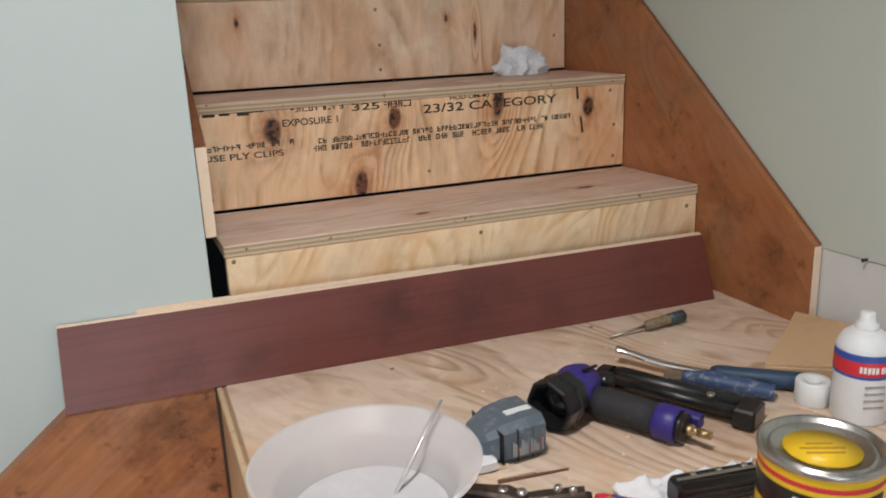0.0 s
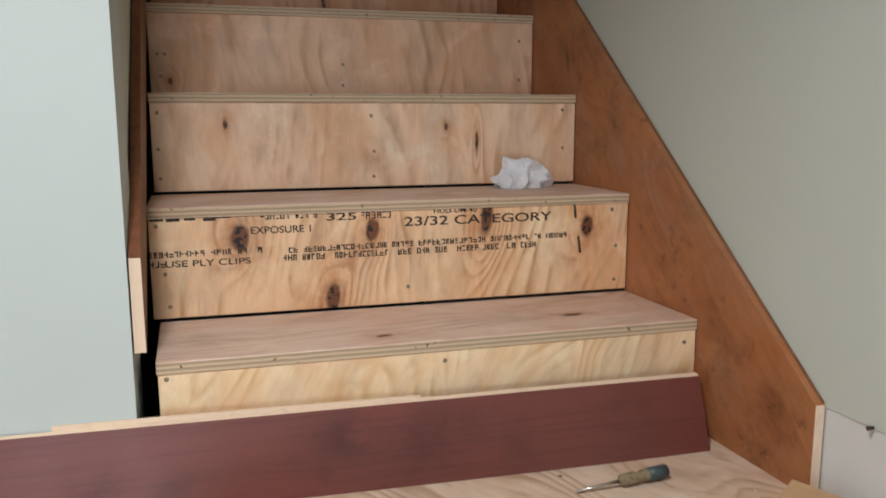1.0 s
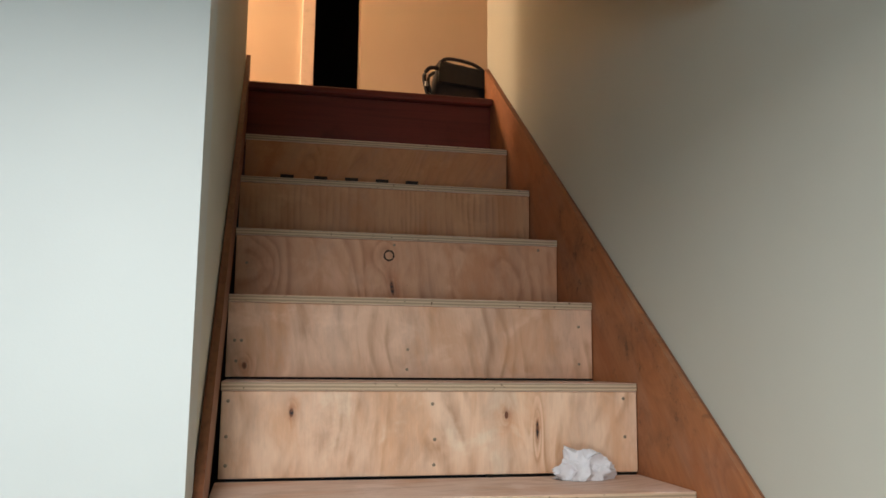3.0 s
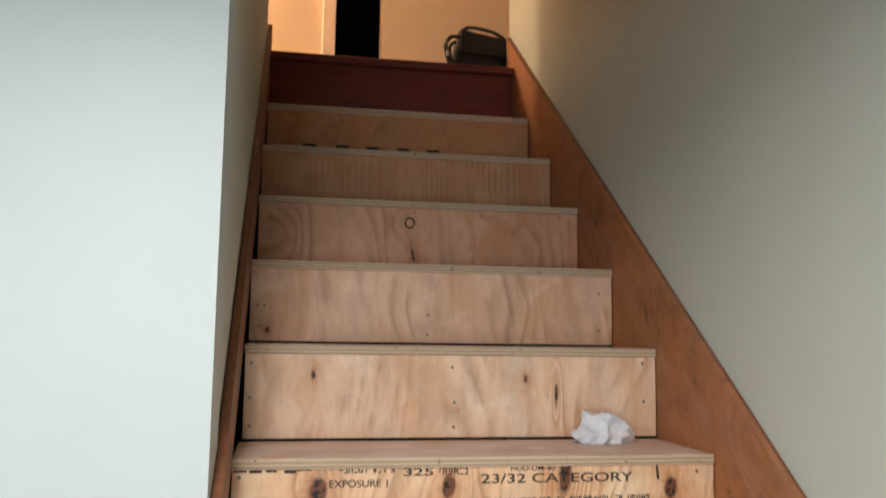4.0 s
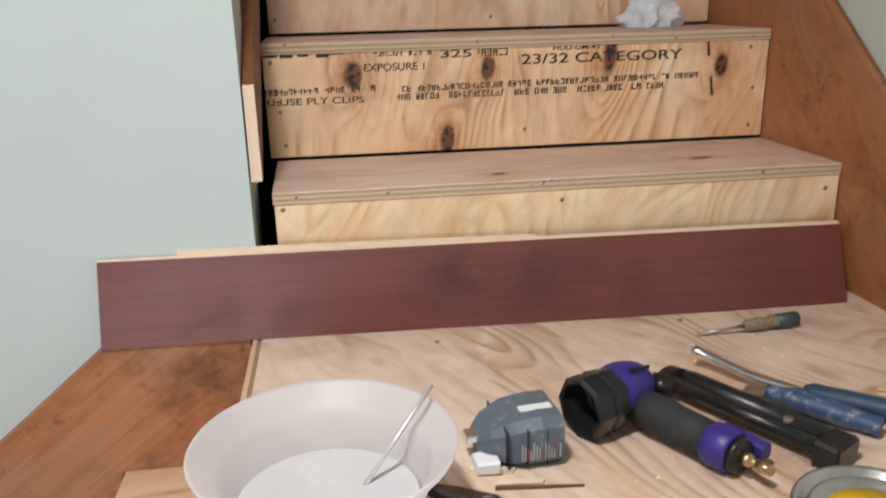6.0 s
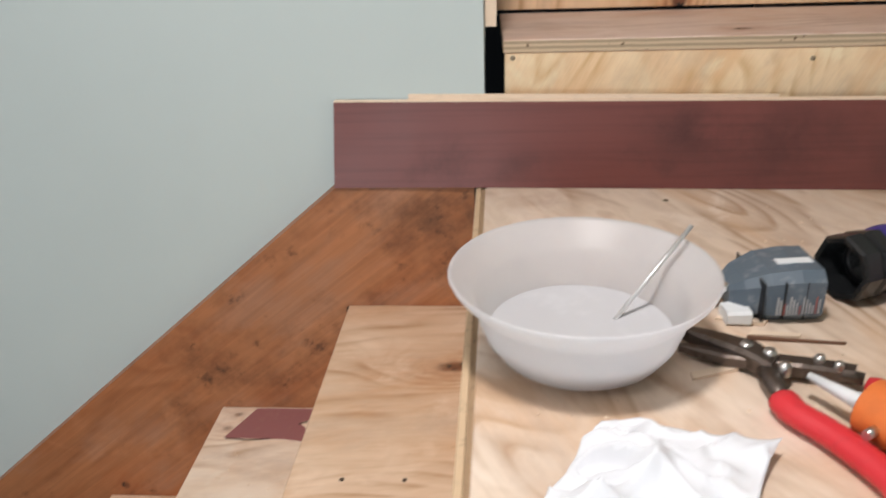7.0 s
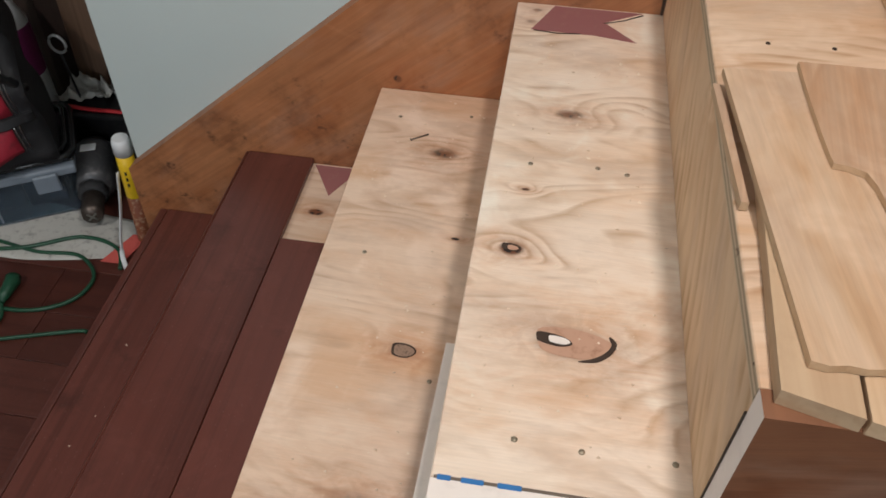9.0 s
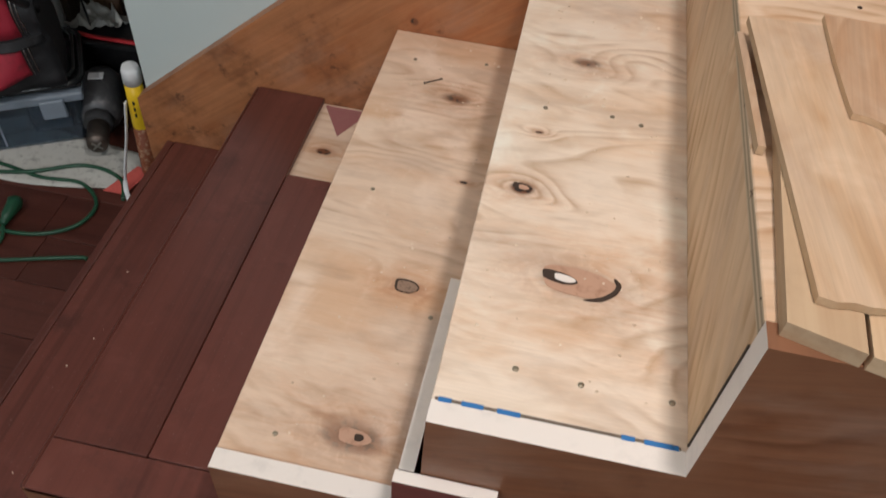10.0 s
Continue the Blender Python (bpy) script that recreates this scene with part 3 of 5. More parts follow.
m_tread_4 = plywood("step_ply_4", "xy", 0, (0.75, 0.58, 0.40), (0.52, 0.32, 0.17), [(-0.754, -0.178, 0.007, 2.0, 1.0)], 0.024, 1.8, 35.0, 0.6)
part("edge_strip", box(0.0, 0.0075, NEAR, yk(1), -0.018, -0.0006, 0.0012), plain("worn_edge", (0.60, 0.43, 0.27), 0.75, wear=0.5, scale=70), lower, "pale laminated edge")
part("joint", box(0.0076, 0.0124, NEAR, yk(1), -0.018, -0.003), plain("joint_grime", (0.36, 0.24, 0.14), 0.85, wear=0.6), lower, "brown joint behind the edge strip")
landing = part("landing", sheet(0.0125, 0.925, NEAR, yk(1) + 0.0, -0.018, 0.0), [m_landing, m_edge_z], lower, "tan plywood landing deck")
EDGE = [0.0, -0.196, -0.421, -0.650, -0.90]
steps = {}
for i, mat in ((1, m_tread_1), (2, m_tread_2), (3, m_tread_3), (4, m_tread_4)):
    z = -H * i - (0.006 if i == 4 else 0)
    steps[i] = part("tread", sheet(EDGE[i], EDGE[i - 1] + 0.012, NEAR, -0.041, z - 0.018, z), [mat, m_edge_z], lower)
for i in range(4):
    z1, z0 = -H * i - 0.0185, -H * (i + 1) + 0.0006
    part("riser", sheet(EDGE[i] + 0.0015, EDGE[i] + 0.0195, NEAR, -0.048, z0 - (0.006 if i == 3 else 0), z1), [m_riser_side, m_edge_x if i < 2 else m_pale], lower)
for i, spots in {2: [(-0.369, -0.438), (-0.286, -0.433), (-0.352, -0.829), (-0.291, -0.832), (-0.208, -0.831), (-0.25, -0.44)], 3: [(-0.589, -0.445), (-0.594, -0.848), (-0.46, -0.65), (-0.60, -0.12), (-0.48, -0.10)],
                 1: [(-0.137, -0.429), (-0.069, -0.428), (-0.012, -0.421)]}.items():
    for x, y in spots:
        screw(steps[i], (x, y, -H * i), "z", 0.0026 if i == 1 else 0.0031, hole=(i == 1))
for x, y in ((0.25, -0.10), (0.60, -0.09), (0.45, -0.62), (0.06, -0.40)):
    screw(landing, (x, y, 0.0), "z", 0.0035)

# the sawtooth side panel with pale raw edges
pan = [(0.93, LOW), (0.93, -0.001), (0.0, -0.001), (0.0, -H)]
for i in (1, 2, 3):
    pan += [(EDGE[i], -H * i + 0.001), (EDGE[i], -H * (i + 1) + 0.001)]
pan += [(-0.93, -0.756), (-0.93, -0.95), (-1.15, -0.95), (-1.15, LOW)]
bm = prism(pan, "y", -0.902, NEAR - 0.0005)
for f in bm.faces:
    if f.calc_center_median().x > -0.15 or f.calc_center_median().z < -0.7:
        f.material_index = 0
part("side_panel", bm, [m_panel, m_trim], lower, "brown stained side panel with pale edges")
for i in (1, 2):
    part("gap_line", box(EDGE[i] - 0.0015, EDGE[i] + 0.0003, NEAR - 0.0006, NEAR + 0.0012, -H * (i + 1) + 0.01, -H * i - 0.03), m_hole, lower)
for i in (0, 1):
    part("gap_line", box(EDGE[i] - 0.003, EDGE[i] + 0.001, -0.0475, -0.0405, -H * (i + 1) + 0.002, -H * i - 0.002), m_hole, lower)
# thin dark line along the tread's near end, below the tape bits
part("near_edge_line", box(-0.418, -0.20, NEAR - 0.001, NEAR + 0.003, -0.3806, -0.3793), plain("dark_line_brown", (0.16, 0.12, 0.09), 0.8), lower)
for x, w in ((-0.415, 0.012), (-0.394, 0.020), (-0.362, 0.018), (-0.345, 0.004), (-0.252, 0.012), (-0.232, 0.026), (-0.208, 0.006)):
    part("tape", box(x, x + w, NEAR - 0.0015, NEAR + 0.0038, -0.3804, -0.3787, 0.0003), m_blue_tape, lower)

# dark planks laid over the lowest treads
def plank(parent, x0, x1, y0, y1, z0, z1, mat=None):
    return part("plank", box(x0, x1, y0, y1, z0, z1, 0.0012), mat or m_floor, parent)


plank(lower, -0.7925, -0.6515, -0.828, -0.266, -0.765, -0.752)
plank(lower, -0.925, -0.794, -0.828, -0.041, -0.765, -0.752)
plank(lower, -0.925, -0.6515, -0.902, -0.8295, -0.765, -0.752)
part("nosing", box(-0.932, -0.9255, -0.902, -0.041, -0.775, -0.7525, 0.003), m_floor, lower)
part("riser", box(-0.915, -0.905, -0.90, -0.041, -0.945, -0.775), m_floor, lower, "dark stained riser")
plank(lower, -1.14, -0.906, -0.902, -0.041, -0.958, -0.945)
part("nosing", box(-1.158, -1.1405, -0.902, -0.041, -0.968, -0.9445, 0.005, 2), m_floor, lower, "rounded dark step nosing")
part("riser", box(-1.145, -1.13, -0.90, -0.041, LOW, -0.968), m_floor, lower, "dark stained riser")
patch = prism([(-0.394, -0.121), (-0.362, -0.045), (-0.226, -0.045), (-0.284, -0.082), (-0.236, -0.133), (-0.30, -0.122)], "z", -H * 2 - 0.002, -H * 2 + 0.0006)
part("filler_patch", patch, m_filler, lower, "torn patch of dried purple filler")
patch = prism([(-0.79, -0.046), (-0.70, -0.046), (-0.742, -0.13)], "z", -0.768, -0.7654)
part("filler_patch", patch, m_filler, lower, "torn patch of dried purple filler")
for a, b in (((-0.39, -0.122), (-0.32, -0.122)), ((-0.285, -0.085), (-0.225, -0.05))):
    part("crack", tube([(*a, -H * 2 + 0.0006), ((a[0] + b[0]) / 2, (a[1] + b[1]) / 2 - 0.004, -H * 2 + 0.0006), (*b, -H * 2 + 0.0006)], 0.0013, 6, 0.5), m_hole, lower)
# knot holes
def knot_hole(parent, x, y, z, r, stretch, turn, shape, mat):
    pts = [(r * stretch * math.cos(a) * (1 + 0.12 * math.sin(3 * a + 1)), r * math.sin(a) * (1 + 0.1 * math.cos(2 * a))) for a in [k * math.pi / 12 for k in range(24)]]
    ob = part("knot", prism(pts, "z", -0.001, 0.0006), mat, parent, shape)
    ob.matrix_basis = pose(x, y, z, 0, 0, turn)
    return ob


m_knot = plain("knot_wood", (0.52, 0.30, 0.20), 0.6, wear=0.75, scale=60, wear_colour=(0.34, 0.165, 0.095))
m_knot_core = plain("knot_core", (0.30, 0.19, 0.13), 0.7, wear=0.8, scale=300, wear_colour=(0.05, 0.03, 0.02))
knot_hole(steps[2], -0.305, -0.711, -H * 2 + 0.0002, 0.0200, 1.95, -4, "", m_knot)
knot_hole(steps[2], -0.325, -0.7095, -H * 2 + 0.0008, 0.0080, 2.3, -10, "", m_hole)
knot_hole(steps[2], -0.319, -0.7100, -H * 2 + 0.0014, 0.0050, 2.2, -8, "", m_trim)
part("crack", tube(smooth_path([(-0.268, -0.697, -0.3796), (-0.2635, -0.706, -0.3796), (-0.268, -0.717, -0.3796), (-0.281, -0.728, -0.3796), (-0.298, -0.7325, -0.3796)], 4), [0.0008, 0.0016, 0.0022] + [0.0030] * 10 + [0.0024, 0.0018, 0.0012, 0.0006], 6, 0.5), m_hole, steps[2])
knot_hole(steps[2], -0.379, -0.587, -H * 2 + 0.0002, 0.0062, 1.8, -8, "", m_hole)
knot_hole(steps[2], -0.377, -0.588, -H * 2 + 0.0006, 0.0040, 1.5, -8, "", m_knot)
knot_hole(steps[3], -0.502, -0.608, -H * 3 + 0.0002, 0.0125, 1.3, -5, "", m_hole)
knot_hole(steps[3], -0.501, -0.609, -H * 3 + 0.0008, 0.0100, 1.35, -5, "", m_knot_core)
knot_hole(steps[3], -0.509, -0.832, -H * 3 + 0.0002, 0.0105, 1.8, -5, "", m_knot)
knot_hole(steps[3], -0.503, -0.832, -H * 3 + 0.0008, 0.005, 1.1, 0, "", m_hole)

# lower room floor planks
rng = random.Random(11)
y = -3.59
while y < 0.78:
    x = -3.0 + rng.uniform(-0.8, 0)
    while x < -1.13:
        ln = rng.uniform(0.7, 1.2)
        part("plank", box(max(x, -2.99), min(x + ln, -1.131 if y < 0.0 and y > -1.0 else -0.2), y, y + 0.128, LOW - 0.014, LOW, 0.001), m_floor_x, floor)
        x += ln + 0.0015
    y += 0.1295

anchor = thing("wall_anchor", "small black plastic plug in the bare plaster", "wall anchor", (0.9135, -0.335, 0.134))
part("plug", tube([(0.006, 0, 0), (-0.003, 0, 0), (-0.0035, 0, 0)], [0.002, 0.0032, 0.002], 10), m_hole, anchor)

# the ring-shaped knot on the fifth riser
ring = [(0.402 + 0.0125 * math.cos(a), yk(5) + 0.0016, 0.891 + 0.013 * math.sin(a)) for a in [k * math.pi / 10 for k in range(21)]]
part("knot", tube(ring, [0.0016 + 0.0012 * abs(math.sin(k * 0.7)) for k in range(21)], 6, caps=False), m_hole, risers[5])


# ---------------------------------------------------------------- things on the landing
def hexa(c, bevel=0.0008):
    """A board from its eight corners: bottom four (front left, front right, back right, back left), then the top four."""
    bm = bmesh.new()
    v = [bm.verts.new(p) for p in c]
    for f in ((0, 1, 2, 3), (4, 5, 6, 7), (0, 1, 5, 4), (1, 2, 6, 5), (2, 3, 7, 6), (3, 0, 4, 7)):
        bm.faces.new([v[i] for i in f])
    bmesh.ops.recalc_face_normals(bm, faces=bm.faces)
    if bevel:
        bmesh.ops.bevel(bm, geom=bm.edges[:], offset=bevel, segments=1, affect="EDGES")
    return bm


def crumple(w, d, h, n, seed, fold=1.0, outline=None):
    """A creased sheet of paper, w by d, rising up to h, with an uneven outline."""
    bm = bmesh.new()
    bmesh.ops.create_grid(bm, x_segments=n, y_segments=n, size=0.5)
    for v in bm.verts:
        x, y = v.co.x, v.co.y
        if outline:
            (ax, ay), (bx, by), (cx, cy), (dx, dy) = outline
            s, t = x + 0.5, y + 0.5
            px = (ax * (1 - s) + bx * s) * (1 - t) + (dx * (1 - s) + cx * s) * t
            py = (ay * (1 - s) + by * s) * (1 - t) + (dy * (1 - s) + cy * s) * t
        else:
            px, py = x * w, y * d
        p = Vector((px * 9 * fold, py * 9 * fold, seed))
        r1 = 1 - abs(noise.noise(p))
        r2 = 1 - abs(noise.noise(p * 2.7 + Vector((3, 1, 0))))
        e = min(1.0, 4 * (0.5 - max(abs(x), abs(y))) + 0.25)
        z = h * max(0.02, (0.9 * r1 ** 3 + 0.45 * r2 ** 4 - 0.35)) * (0.35 + 0.65 * e)
        j = noise.noise_vector(p * 0.8)
        v.co = Vector((px + 0.028 * j.x / fold, py + 0.028 * j.y / fold, max(z, 0.001)))
    geo = bmesh.ops.extrude_face_region(bm, geom=bm.faces[:])
    for v in [g for g in geo["geom"] if isinstance(g, bmesh.types.BMVert)]:
        v.co.z += 0.0009
    bmesh.ops.recalc_face_normals(bm, faces=bm.faces)
    for f in bm.faces:
        f.smooth = True
    return bm


def loft(sections, smooth=False):
    """Rectangular sections (x, half width, z low, z high, shift) joined along x, with chamfered corners."""
    bm = bmesh.new()
    rings = []
    for x, w, z0, z1, dy in sections:
        c = min(w, (z1 - z0) / 2) * 0.35
        rings.append([bm.verts.new((x, dy + a, b)) for a, b in ((-w + c, z0), (w - c, z0), (w, z0 + c), (w, z1 - c), (w - c, z1), (-w + c, z1), (-w, z1 - c), (-w, z0 + c))])
    for a, b in zip(rings, rings[1:]):
        for i in range(8):
            f = bm.faces.new((a[i], a[(i + 1) % 8], b[(i + 1) % 8], b[i]))
            f.smooth = smooth
    bm.faces.new(rings[0]), bm.faces.new(rings[-1])
    bmesh.ops.recalc_face_normals(bm, faces=bm.faces)
    return bm


m_paper = plain("white_paper_towel", (0.76, 0.775, 0.81), 0.9, wear=0.06, scale=25)
m_black = plain("black_rubber", (0.009, 0.009, 0.010), 0.32, wear=0.35, scale=90, wear_colour=(0.05, 0.046, 0.042))
m_gloss = plain("glossy_black_plastic", (0.012, 0.013, 0.014), 0.22, wear=0.3, scale=40, wear_colour=(0.04, 0.042, 0.045))
m_grip = plain("dusty_dark_grip", (0.022, 0.022, 0.024), 0.75, wear=0.6, scale=160, wear_colour=(0.055, 0.055, 0.052))
m_purple = plain("purple_plastic", (0.035, 0.022, 0.20), 0.42, wear=0.25, scale=60)
m_slate = plain("slate_blue_plastic", (0.095, 0.125, 0.155), 0.5, wear=0.75, scale=70, wear_colour=(0.21, 0.23, 0.25))
m_steel = plain("worn_steel", (0.55, 0.54, 0.52), 0.32, 1.0, wear=0.5, scale=120)
m_chrome = plain("bright_steel", (0.75, 0.75, 0.74), 0.18, 1.0, wear=0.2)
m_brass = plain("brass", (0.52, 0.39, 0.21), 0.35, 1.0)
m_rust = plain("rusty_steel", (0.13, 0.105, 0.09), 0.42, 0.8, wear=0.8, scale=90, wear_colour=(0.05, 0.03, 0.022))
m_red = plain("red_grip", (0.62, 0.03, 0.04), 0.45)
m_orange = plain("orange_label", (0.75, 0.19, 0.045), 0.5, wear=0.2)
m_white = plain("white_plastic", (0.74, 0.76, 0.77), 0.45, wear=0.1)
m_navy = plain("navy_grip", (0.022, 0.055, 0.11), 0.5, wear=0.4)
m_blue = plain("blue_print", (0.03, 0.08, 0.36), 0.45)
m_yellow = plain("yellow_label", (0.85, 0.55, 0.02), 0.4, wear=0.15)
m_card = plain("tan_cardboard", (0.56, 0.37, 0.21), 0.85, wear=0.25, scale=14)
m_clear = plain("amber_handle", (0.26, 0.21, 0.13), 0.2, wear=0.7, scale=220, wear_colour=(0.03, 0.03, 0.025))
m_pine = stained_wood("raw_pine", "y", (0.56, 0.385, 0.235), (0.41, 0.245, 0.13), 0.55, 0.25, 0.5, 0.1, blotchy=0.3)
m_oak_grey = plywood("weathered_board", "xy", 84, (0.52, 0.355, 0.215), (0.36, 0.215, 0.115), [], 0.06, 1.8, 43.0, 1.0, 0.55, streak=0.2)
m_wide = plywood("veneer_board", "xy", 96, (0.60, 0.43, 0.265), (0.47, 0.30, 0.155), [], 0.08, 1.4, 41.0, 0.95, 0.5, streak=0.14)

# the mahogany plank that leans on the first riser
pl = thing("leaning_plank", "dark mahogany stained plank leaning against the first riser", "plank")
bm = bmesh.new()
sections = []
for k in range(33):
    t = k / 32
    tt = t * t * (3 - 2 * t)
    lo = Vector((-0.201 + 1.067 * t, -0.044 - 0.030 * tt, 0.0006))
    hi = Vector((-0.196 + 1.076 * t, -0.021 + 0.007 * tt, 0.118 - 0.014 * t))
    th = Vector((0, 0.0095, 0.0012 + 0.002 * t))
    sections.append((lo, hi, hi + th, lo + th))
rows = [[bm.verts.new(p) for p in s] for s in sections]
for a, b in zip(rows, rows[1:]):
    for i in range(4):
        f = bm.faces.new((a[i], b[i], b[(i + 1) % 4], a[(i + 1) % 4]))
        f.material_index, f.smooth = (1 if i == 1 else 0), True
bm.faces.new(rows[0]), bm.faces.new(rows[-1])
bmesh.ops.recalc_face_normals(bm, faces=bm.faces)
for e in bm.edges:
    e.smooth = e.calc_face_angle(0.0) < 0.5
part("board", bm, [m_mahogany, m_pale], pl)
st = thing("backing_strip", "thin pale wood strip tucked behind the plank", "wood strip")
part("strip", hexa([(-0.093, -0.0112, 0.085), (0.011, -0.0112, 0.085), (0.011, -0.0085, 0.085), (-0.093, -0.0085, 0.085),
                    (-0.093, -0.0112, 0.125), (0.011, -0.0112, 0.1235), (0.011, -0.0085, 0.1235), (-0.093, -0.0085, 0.125)], 0), m_pale, st)
part("strip", hexa([(0.011, -0.0102, 0.085), (0.408, -0.0070, 0.083), (0.408, -0.0040, 0.083), (0.011, -0.0075, 0.085),
                    (0.011, -0.0102, 0.1235), (0.408, -0.0070, 0.1155), (0.408, -0.0040, 0.1155), (0.011, -0.0075, 0.1235)], 0), m_pale, st)

# bowl of cloudy water
gl = Graph("frosted_plastic")
gn = gl.noise(gl.co, 40.0, 4.0)
m_frost = gl.done(gl.mix(gl.step(gn, 0.4, 0.75), (0.90, 0.905, 0.93), (0.84, 0.845, 0.88)), 0.34)
tr, cl = gl.t.nodes.new("ShaderNodeBsdfTranslucent"), gl.t.nodes.new("ShaderNodeBsdfTransparent")
tr.inputs[0].default_value = (0.96, 0.965, 0.985, 1)
x1, x2 = gl.t.nodes.new("ShaderNodeMixShader"), gl.t.nodes.new("ShaderNodeMixShader")
x1.inputs[0].default_value, x2.inputs[0].default_value = 0.6, 0.30
gl.t.links.new(gl.bsdf.outputs[0], x1.inputs[1]), gl.t.links.new(tr.outputs[0], x1.inputs[2])
gl.t.links.new(x1.outputs[0], x2.inputs[1]), gl.t.links.new(cl.outputs[0], x2.inputs[2])
gl.t.links.new(x2.outputs[0], gl.t.nodes["Material Output"].inputs["Surface"])
m_water = plain("cloudy_water", (0.56, 0.56, 0.58), 0.40, wear=0.2, scale=26, wear_colour=(0.76, 0.76, 0.78))
bowl = thing("plastic_bowl", "frosted white plastic bowl half full of cloudy water", "bowl", (0.105, -0.4745, 0.0), 20)


def fit_to_view(bm):
    """Stretches the bowl slightly so that its outline fits the camera's view."""
    for v in bm.verts:
        v.co.y *= 1.0
        v.co.x *= 1.0 + 0.1 * v.co.z
        v.co.z *= 1.01
    return bm


part("shell", fit_to_view(lathe([(0, 0.0005), (0.0522, 0.0), (0.0617, 0.002), (0.0742, 0.011), (0.0846, 0.026), (0.0904, 0.043), (0.0925, 0.055), (0.0967, 0.061), (0.1055, 0.069), (0.1129, 0.078), (0.1155, 0.084), (0.1144, 0.0855), (0.1118, 0.083),
                      (0.1040, 0.0725), (0.0951, 0.0645), (0.0904, 0.058), (0.0883, 0.044), (0.0826, 0.027), (0.0721, 0.013), (0.0585, 0.005), (0, 0.004)], 56)), m_frost, bowl)
part("liquid", fit_to_view(lathe([(0, 0.027), (0.074, 0.027), (0.0812, 0.0275)], 48)), m_water, bowl, "milky soapy water")
rod = thing("stirring_rod", "slim bright metal rod standing in the bowl", "rod")
part("shaft", tube([(0.1235, -0.4655, 0.010), (0.206, -0.4225, 0.103)], [0.0022, 0.0022], 12), plain("satin_steel", (0.72, 0.72, 0.71), 0.38, 0.7, wear=0.2), rod)

# oscillating power tool in pieces
m_label, m_label_red = plain("faded_print", (0.40, 0.41, 0.42), 0.6), plain("faded_red_print", (0.32, 0.10, 0.09), 0.6)
head = thing("multitool_attachment", "slate blue power tool head lying on the landing", "tool head", (0.296, -0.388, 0.0), 6)
head_body = part("body", loft([(-0.044, 0.016, 0.010, 0.030, 0.006), (-0.034, 0.026, 0.003, 0.040, 0.004), (-0.012, 0.034, 0.001, 0.050, 0.002), (0.014, 0.036, 0.001, 0.054, 0.0), (0.036, 0.036, 0.001, 0.053, 0.0)]), m_slate, head)
part("blade_mount", box(-0.056, -0.043, -0.006, 0.012, 0.022, 0.030, 0.001), m_chrome, head, "bright metal blade mount")
part("skid", loft([(-0.052, 0.012, 0.001, 0.014, -0.02), (-0.03, 0.014, 0.001, 0.016, -0.022)]), m_white, head, "pale plastic lip")
part("logo", box(-0.002, 0.032, -0.012, -0.002, 0.0530, 0.0546), m_white, head_body, "plain white mark")
for k in range(14):
    part("print_bar", box(-0.008 + k * 0.003, -0.0068 + k * 0.003, -0.0366, -0.034, 0.012, 0.030 - 0.003 * (k % 4)), m_label_red if k % 5 == 2 else m_label, head_body)
for k in range(3):
    part("groove", box(-0.022 + 0.02 * k, -0.0212 + 0.02 * k, -0.0362, 0.0362, 0.006, 0.045), m_black, head_body)

tool = thing("power_tool", "purple and black handheld power tool without its head", "power tool")
ax = Vector((-0.90, -0.43, 0.0))
c0 = Vector((0.410, -0.350, 0.0345))
socket_turn = Matrix.Translation(c0) @ ax.to_track_quat("Z", "X").to_matrix().to_4x4()
collar = lathe([(0.027, 0.000), (0.0335, 0.006), (0.0350, 0.022), (0.0330, 0.026), (0.0345, 0.030), (0.0345, 0.047), (0.0325, 0.050), (0.0275, 0.049), (0.0255, 0.020), (0.012, 0.012), (0, 0.011)], 8)
for f in collar.faces:
    f.smooth = False
part("collar", collar, m_gloss, tool, "black eight-sided open socket collar").matrix_basis = socket_turn
part("socket_ring", lathe([(0.0200, 0.013), (0.0235, 0.016), (0.0215, 0.022), (0.0185, 0.018)], 16), m_black, tool, "dark ring deep in the socket").matrix_basis = socket_turn
part("body", tube(smooth_path([c0 + ax * 0.006, c0 - ax * 0.012 + Vector((0, 0.004, 0.002)), c0 - ax * 0.032 + Vector((0.0, 0.002, 0.0)), c0 - ax * 0.050 + Vector((0.0, -0.006, -0.006))], 4), [0.027, 0.029, 0.030, 0.030, 0.030, 0.030, 0.029, 0.028, 0.027, 0.025, 0.022, 0.019, 0.014], 14), m_purple, tool, "purple plastic motor body")
part("vent", box(-0.012, 0.012, -0.002, 0.002, -0.0015, 0.0015, 0.0005), m_black, tool).matrix_basis = pose(0.436, -0.352, 0.0655, 0, 0, 12)
h0, h1 = Vector((0.436, -0.358, 0.024)), Vector((0.495, -0.466, 0.0225))
hd = (h1 - h0).normalized()
part("handle", tube([h0, h0 + hd * 0.02, h0 + hd * 0.06, h0 + hd * 0.090], [0.019, 0.0215, 0.0205, 0.020], 14), m_grip, tool, "dark rubber grip")
part("end_cap", tube([h0 + hd * 0.089, h0 + hd * 0.092, h0 + hd * 0.116, h0 + hd * 0.118], [0.0195, 0.0222, 0.0222, 0.020], 16), m_purple, tool)
part("end_ring", tube([h0 + hd * 0.117, h0 + hd * 0.126], [0.019, 0.0175], 16), m_black, tool)
part("trigger", loft([(-0.024, 0.007, 0.0, 0.018, 0), (0.024, 0.008, 0.0, 0.016, 0)]), m_purple, tool).matrix_basis = pose(0.512, -0.442, 0.014, 0, 0, -61)
f0 = h0 + hd * 0.125
